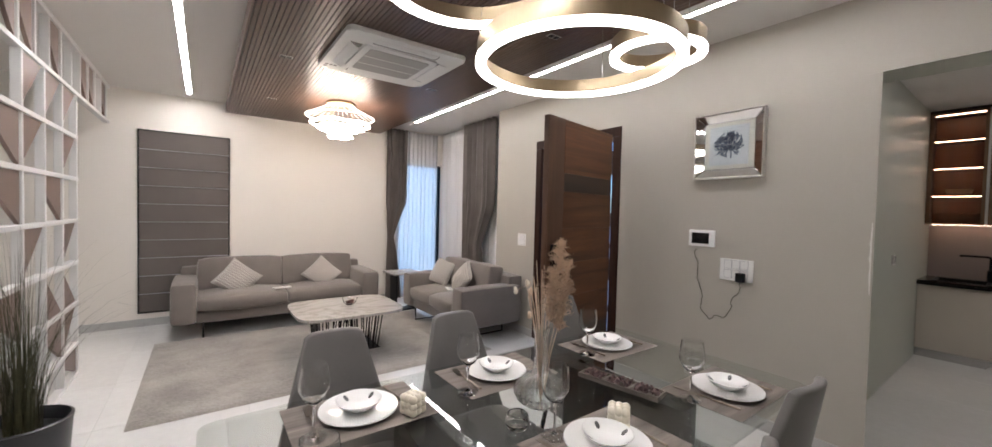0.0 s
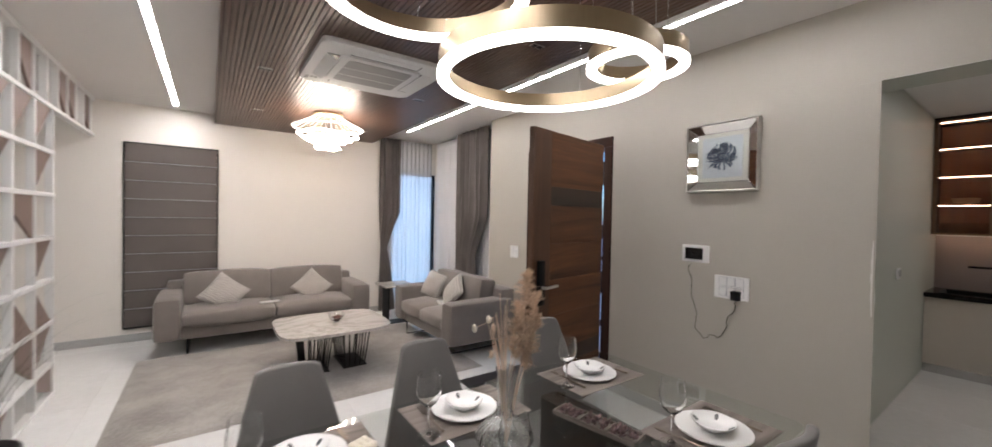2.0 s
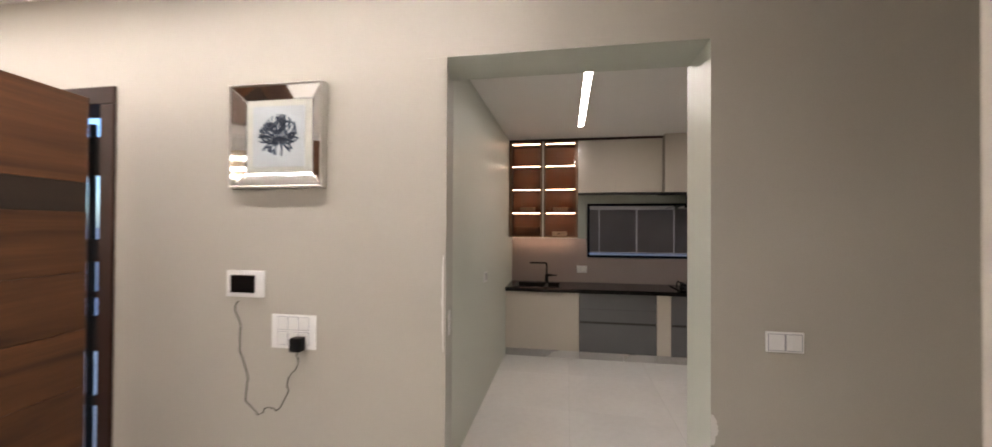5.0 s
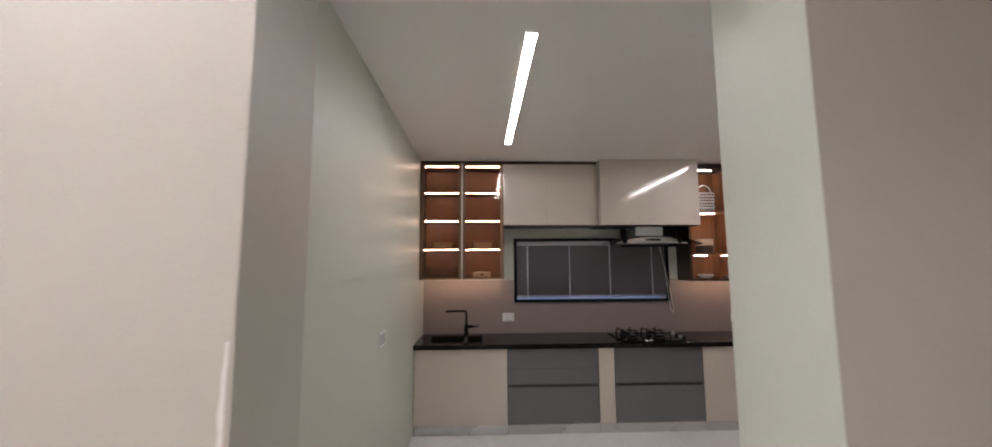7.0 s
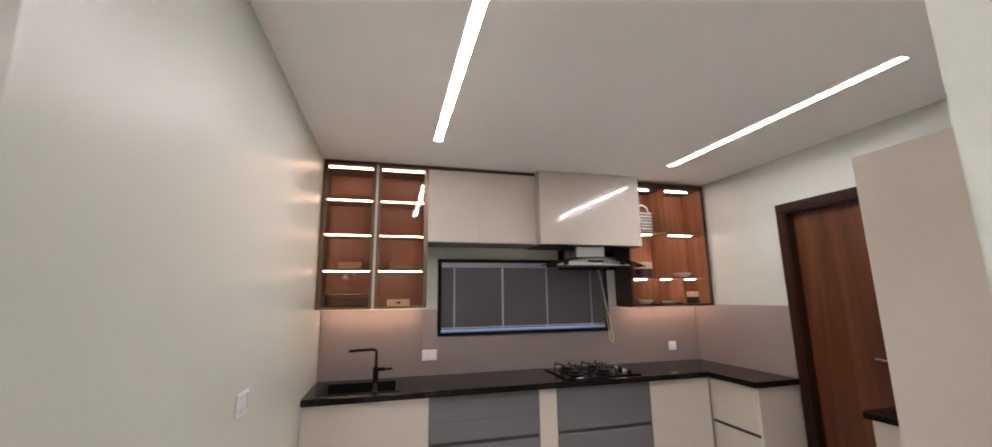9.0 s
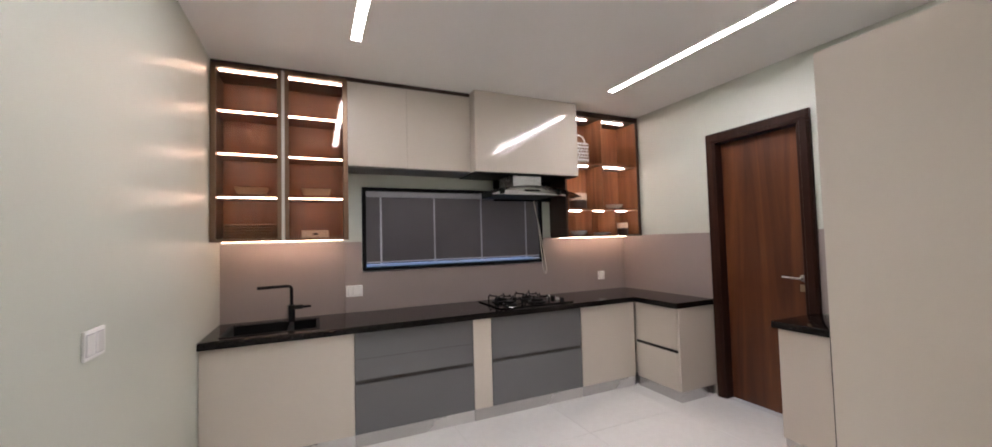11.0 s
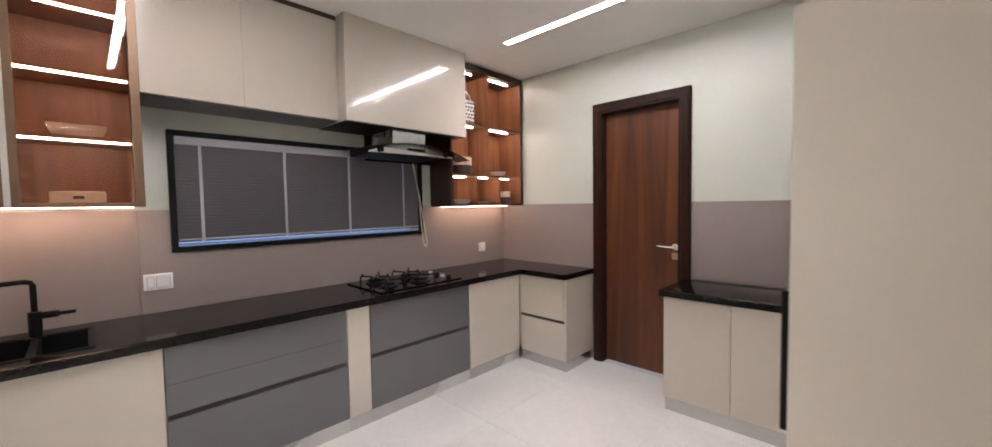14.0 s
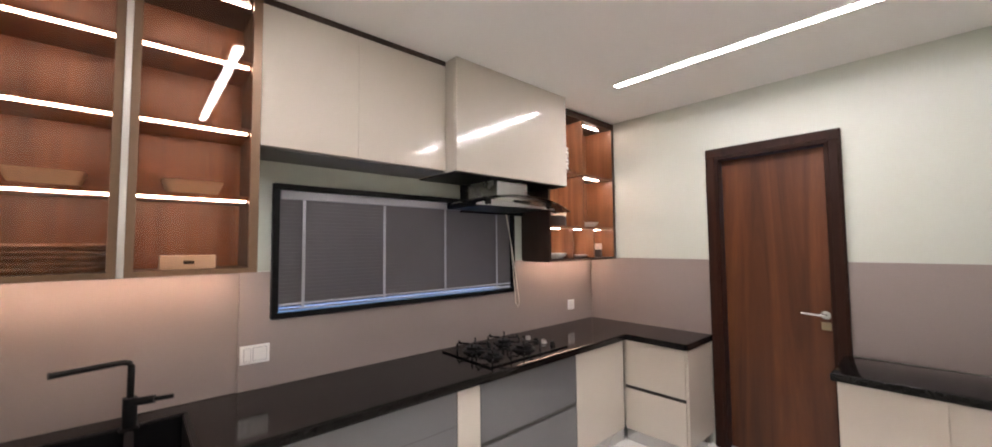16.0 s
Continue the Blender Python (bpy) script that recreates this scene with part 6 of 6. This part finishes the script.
def plume(bm, base, tip, wid, n):
    """A loose pampas plume: drooping side branches along a spine, each set with fine hairs."""
    d = tip - base
    for k in range(n):
        u = (k + random.random()) / n
        p = base + d * u
        a = random.random() * 6.283
        ln = wid * (0.35 + 0.95 * math.sin(math.pi * min(1, 0.25 + 0.75 * u)) ** 0.8) * random.uniform(0.5, 1.25)
        out = Vector((math.cos(a), math.sin(a), 0))
        for j in range(34):
            v = (j + random.random()) / 34
            q = p + out * ln * (0.75 * v) + Vector((0, 0, ln * (1.25 * v - 0.75 * v * v)))
            h = Vector((random.uniform(-1, 1), random.uniform(-1, 1), random.uniform(-0.4, 1.2))).normalized() * random.uniform(0.008, 0.018)
            w = h.cross(Vector((0.3, 0.5, 0.8))).normalized() * 0.0012
            bm.faces.new([bm.verts.new(q - w), bm.verts.new(q + w), bm.verts.new(q + h)])


for tip, start, wid, n in (((0.085, 0.0, 0.53), 0.50, 0.044, 110), ((0.14, 0.015, 0.455), 0.52, 0.040, 80), ((0.11, -0.02, 0.39), 0.58, 0.034, 60), ((0.05, 0.01, 0.43), 0.62, 0.024, 40)):
    tip = Vector(tip)
    bm = bmesh.new()
    tube(bm, [(0, 0, 0.0), tip * 0.45 + Vector((-0.01, 0, 0)), tip * 0.97], 0.0018, 5)
    stem = part("stem", bm, M_PAMPAS, t)
    bm = bmesh.new()
    plume(bm, tip * start, tip, wid, n)
    tagged(part("pampas_plume", bm, M_PAMPAS, t, "feathery beige plume", smooth=False), kind="stuff")
tails = [(-0.115, 0.0, 0.385), (-0.055, 0.0, 0.30), (-0.06, 0.01, 0.40), (-0.035, 0.02, 0.37)]
for k, tip in enumerate(tails):
    tip = Vector(tip)
    bm = bmesh.new()
    tube(bm, [(0, 0, 0), (tip.x * 0.2, tip.y * 0.2, tip.z * 0.6), (tip.x * 0.6, tip.y * 0.6, tip.z * 0.95 + 0.03), tip], 0.0012, 5)
    part("stem", bm, M_PAMPAS, t)
    bm = bmesh.new()
    bmesh.ops.create_icosphere(bm, subdivisions=2, radius=0.0075, matrix=Matrix.Translation(tip) @ Matrix.Diagonal((1, 1, 1.7, 1)))
    for v in bm.verts:
        v.co += Vector((random.uniform(-1, 1), random.uniform(-1, 1), random.uniform(-1, 1))) * 0.0016
    part("bunny_tail", bm, M_CANDLE if k % 2 == 0 else M_PAMPAS, t, "fluffy cream seed head")
for k in range(14):
    a = random.uniform(1.6, 4.2)
    r = random.uniform(0.02, 0.06)
    z = random.uniform(0.34, 0.48)
    bm = bmesh.new()
    tube(bm, [(0, 0, 0), (r * 0.3 * math.cos(a), r * 0.3 * math.sin(a), z * 0.55), (r * math.cos(a), r * math.sin(a), z)], 0.0011, 5)
    part("dry_twig", bm, M_PAMPAS, t)
# tealight holder
t = thing("tealight_glass", "small clear glass tealight holder on the table", "candle holder", (0.80, 0.80, TZ + 0.0005))
bm = bmesh.new()
lathe(bm, [(0, 0.0), (0.03, 0.0), (0.036, 0.015), (0.032, 0.04), (0.026, 0.045), (0.024, 0.044), (0.029, 0.038), (0.033, 0.015), (0.027, 0.006), (0, 0.005)], n=30)
part("glass_body", bm, M_CRYSTAL, t)

# tray of nuts
t = thing("snack_tray", "long wooden three-part tray on the table", "tray", (1.308, 0.812, TZ + 0.0005), -79)
bm = bmesh.new()
box(bm, -0.155, -0.041, 0, 0.155, 0.041, 0.004)
for q in ((-0.155, -0.041, 0.155, -0.036), (-0.155, 0.036, 0.155, 0.041), (-0.155, -0.036, -0.150, 0.036), (0.150, -0.036, 0.155, 0.036), (-0.054, -0.036, -0.049, 0.036), (0.049, -0.036, 0.054, 0.036)):
    box(bm, q[0], q[1], 0.004, q[2], q[3], 0.016)
part("tray_body", bm, M_MAT, t)
random.seed(8)
M_NUT = surface("dried_figs", (0.028, 0.012, 0.014), (0.24, 0.155, 0.15), 0.6, big=70, fine=200)
bm = bmesh.new()
c, s = math.cos(radians(-79)), math.sin(radians(-79))
for k in range(120):
    u, v = random.uniform(-0.14, 0.14), random.uniform(-0.028, 0.028)
    if abs(abs(u) - 0.0515) < 0.012:
        continue
    x, y = 1.308 + c * u - s * v, 0.812 + s * u + c * v
    m = pose(x, y, TZ + 0.011 + random.random() * 0.012, random.random() * 360, random.random() * 360, 0) @ Matrix.Diagonal((1.3, 0.9, 0.3, 1))
    bmesh.ops.create_icosphere(bm, subdivisions=1, radius=0.0105, matrix=m)
solid("dried_fruit", bm, M_NUT, "dark purple-brown dried petals filling the tray", "dried fruit", kind="stuff")

# ---- small wall details ----
t = thing("round_wall_device", "round white plastic plug-in device on the wall", "night light", (XW - 0.001, -0.794, 0.66), 180)
bm = bmesh.new()
lathe(bm, [(0, 0), (0.052, 0.0), (0.055, 0.012), (0.05, 0.03), (0.03, 0.038), (0, 0.04)], n=36)
bmesh.ops.rotate(bm, verts=bm.verts, cent=(0, 0, 0), matrix=Matrix.Rotation(radians(90), 3, "Y"))
part("housing", bm, M_WHITE, t)
bm = bmesh.new()
lathe(bm, [(0, 0.0405), (0.02, 0.0395), (0.02, 0.041), (0, 0.042)], n=24)
bmesh.ops.rotate(bm, verts=bm.verts, cent=(0, 0, 0), matrix=Matrix.Rotation(radians(90), 3, "Y"))
part("button", bm, M_PORC, t)


def chip(name, x, y, z, hgt, wid, seed, face, label):
    """A ragged patch of filler where the wall corner has been knocked."""
    random.seed(seed)
    bm = bmesh.new()
    n = 14
    l = [bm.verts.new((x, y, z + hgt * k / n)) for k in range(n + 1)]
    r = [bm.verts.new((x, y + face * wid * (0.25 + 0.75 * math.sin(math.pi * (k + 0.4) / (n + 1))) * random.uniform(0.55, 1.0), z + hgt * k / n)) for k in range(n + 1)]
    for k in range(n):
        bm.faces.new((l[k], l[k + 1], r[k + 1], r[k]))
    g = bmesh.ops.extrude_face_region(bm, geom=bm.faces[:])
    for v in g["geom"]:
        if isinstance(v, bmesh.types.BMVert):
            v.co.x -= 0.002
    solid(name, bm, M_CEIL, label, "wall patch", kind="structure")


chip("filler_patch_1", XW - 0.0006, 0.4455, 0.98, 0.40, 0.012, 3, 1, "white filler patch on the chipped wall corner")
chip("filler_patch_2", XW - 0.0006, -0.5785, 0.70, 0.11, 0.03, 6, -1, "white filler patch on the chipped wall corner")

# wall sculpture
t = thing("wall_sculpture", "polished bronze abstract leaf sculpture on the dining wall", "sculpture", (1.83, YD + 0.001, 1.92))
bm = bmesh.new()
for k, (dx, dz, ln, an) in enumerate(((0, 0, 0.2, 25), (-0.05, 0.05, 0.18, 75), (0.02, 0.06, 0.16, 120), (0.02, 0.0, 0.18, -30), (0.0, -0.02, 0.16, -85))):
    a = radians(an)
    m, n = 10, 8
    grid = []
    for i in range(m + 1):
        u = i / m
        w = 0.055 * math.sin(math.pi * u) ** 0.7 + 0.002
        c = Vector((dx + ln * u * math.cos(a), 0.012 + 0.022 * math.sin(math.pi * u) + 0.004 * k, dz + ln * u * math.sin(a) + 0.03 * u * u))
        q = Vector((-math.sin(a), 0, math.cos(a)))
        grid.append([bm.verts.new(c + q * w * (2 * j / n - 1) + Vector((0, 0.025 * (1 - (2 * j / n - 1) ** 2), 0))) for j in range(n + 1)])
    for g1, g2 in zip(grid, grid[1:]):
        for j in range(n):
            bm.faces.new((g1[j], g1[j + 1], g2[j + 1], g2[j]))
part("cast_leaves", bm, M_BRASS, t)
part("backplate", boxmesh(-0.03, 0, -0.03, 0.03, 0.03, 0.03, 0.004), M_CHROME, t)

# ---- floor tiles ----
def lay_tiles(x0, y0, x1, y1, s, ox=0.0, oy=0.0):
    cache = {}
    nx, ny = math.ceil((x1 - x0 + ox) / s), math.ceil((y1 - y0 + oy) / s)
    for i in range(nx):
        for j in range(ny):
            a, b = max(x0, x0 - ox + i * s), min(x1, x0 - ox + (i + 1) * s)
            c, d = max(y0, y0 - oy + j * s), min(y1, y0 - oy + (j + 1) * s)
            if b - a < 0.03 or d - c < 0.03:
                continue
            key = (round(b - a, 3), round(d - c, 3))
            if key not in cache:
                hx, hy = (b - a) / 2 - 0.0012, (d - c) / 2 - 0.0012
                cache[key] = mesh_of("tile", boxmesh(-hx, -hy, -0.0015, hx, hy, 0.0, 0.0006), M_TILE, False)
            ob = new("tile", cache[key])
            ob.parent = floor
            ob.matrix_basis = pose((a + b) / 2, (c + d) / 2, 0)


lay_tiles(-2.7, -2.0, 3.14, YB, 0.8, 0.2, 0.35)
lay_tiles(3.14, YS, XK1, YN, 0.8, 0.0, 0.25)
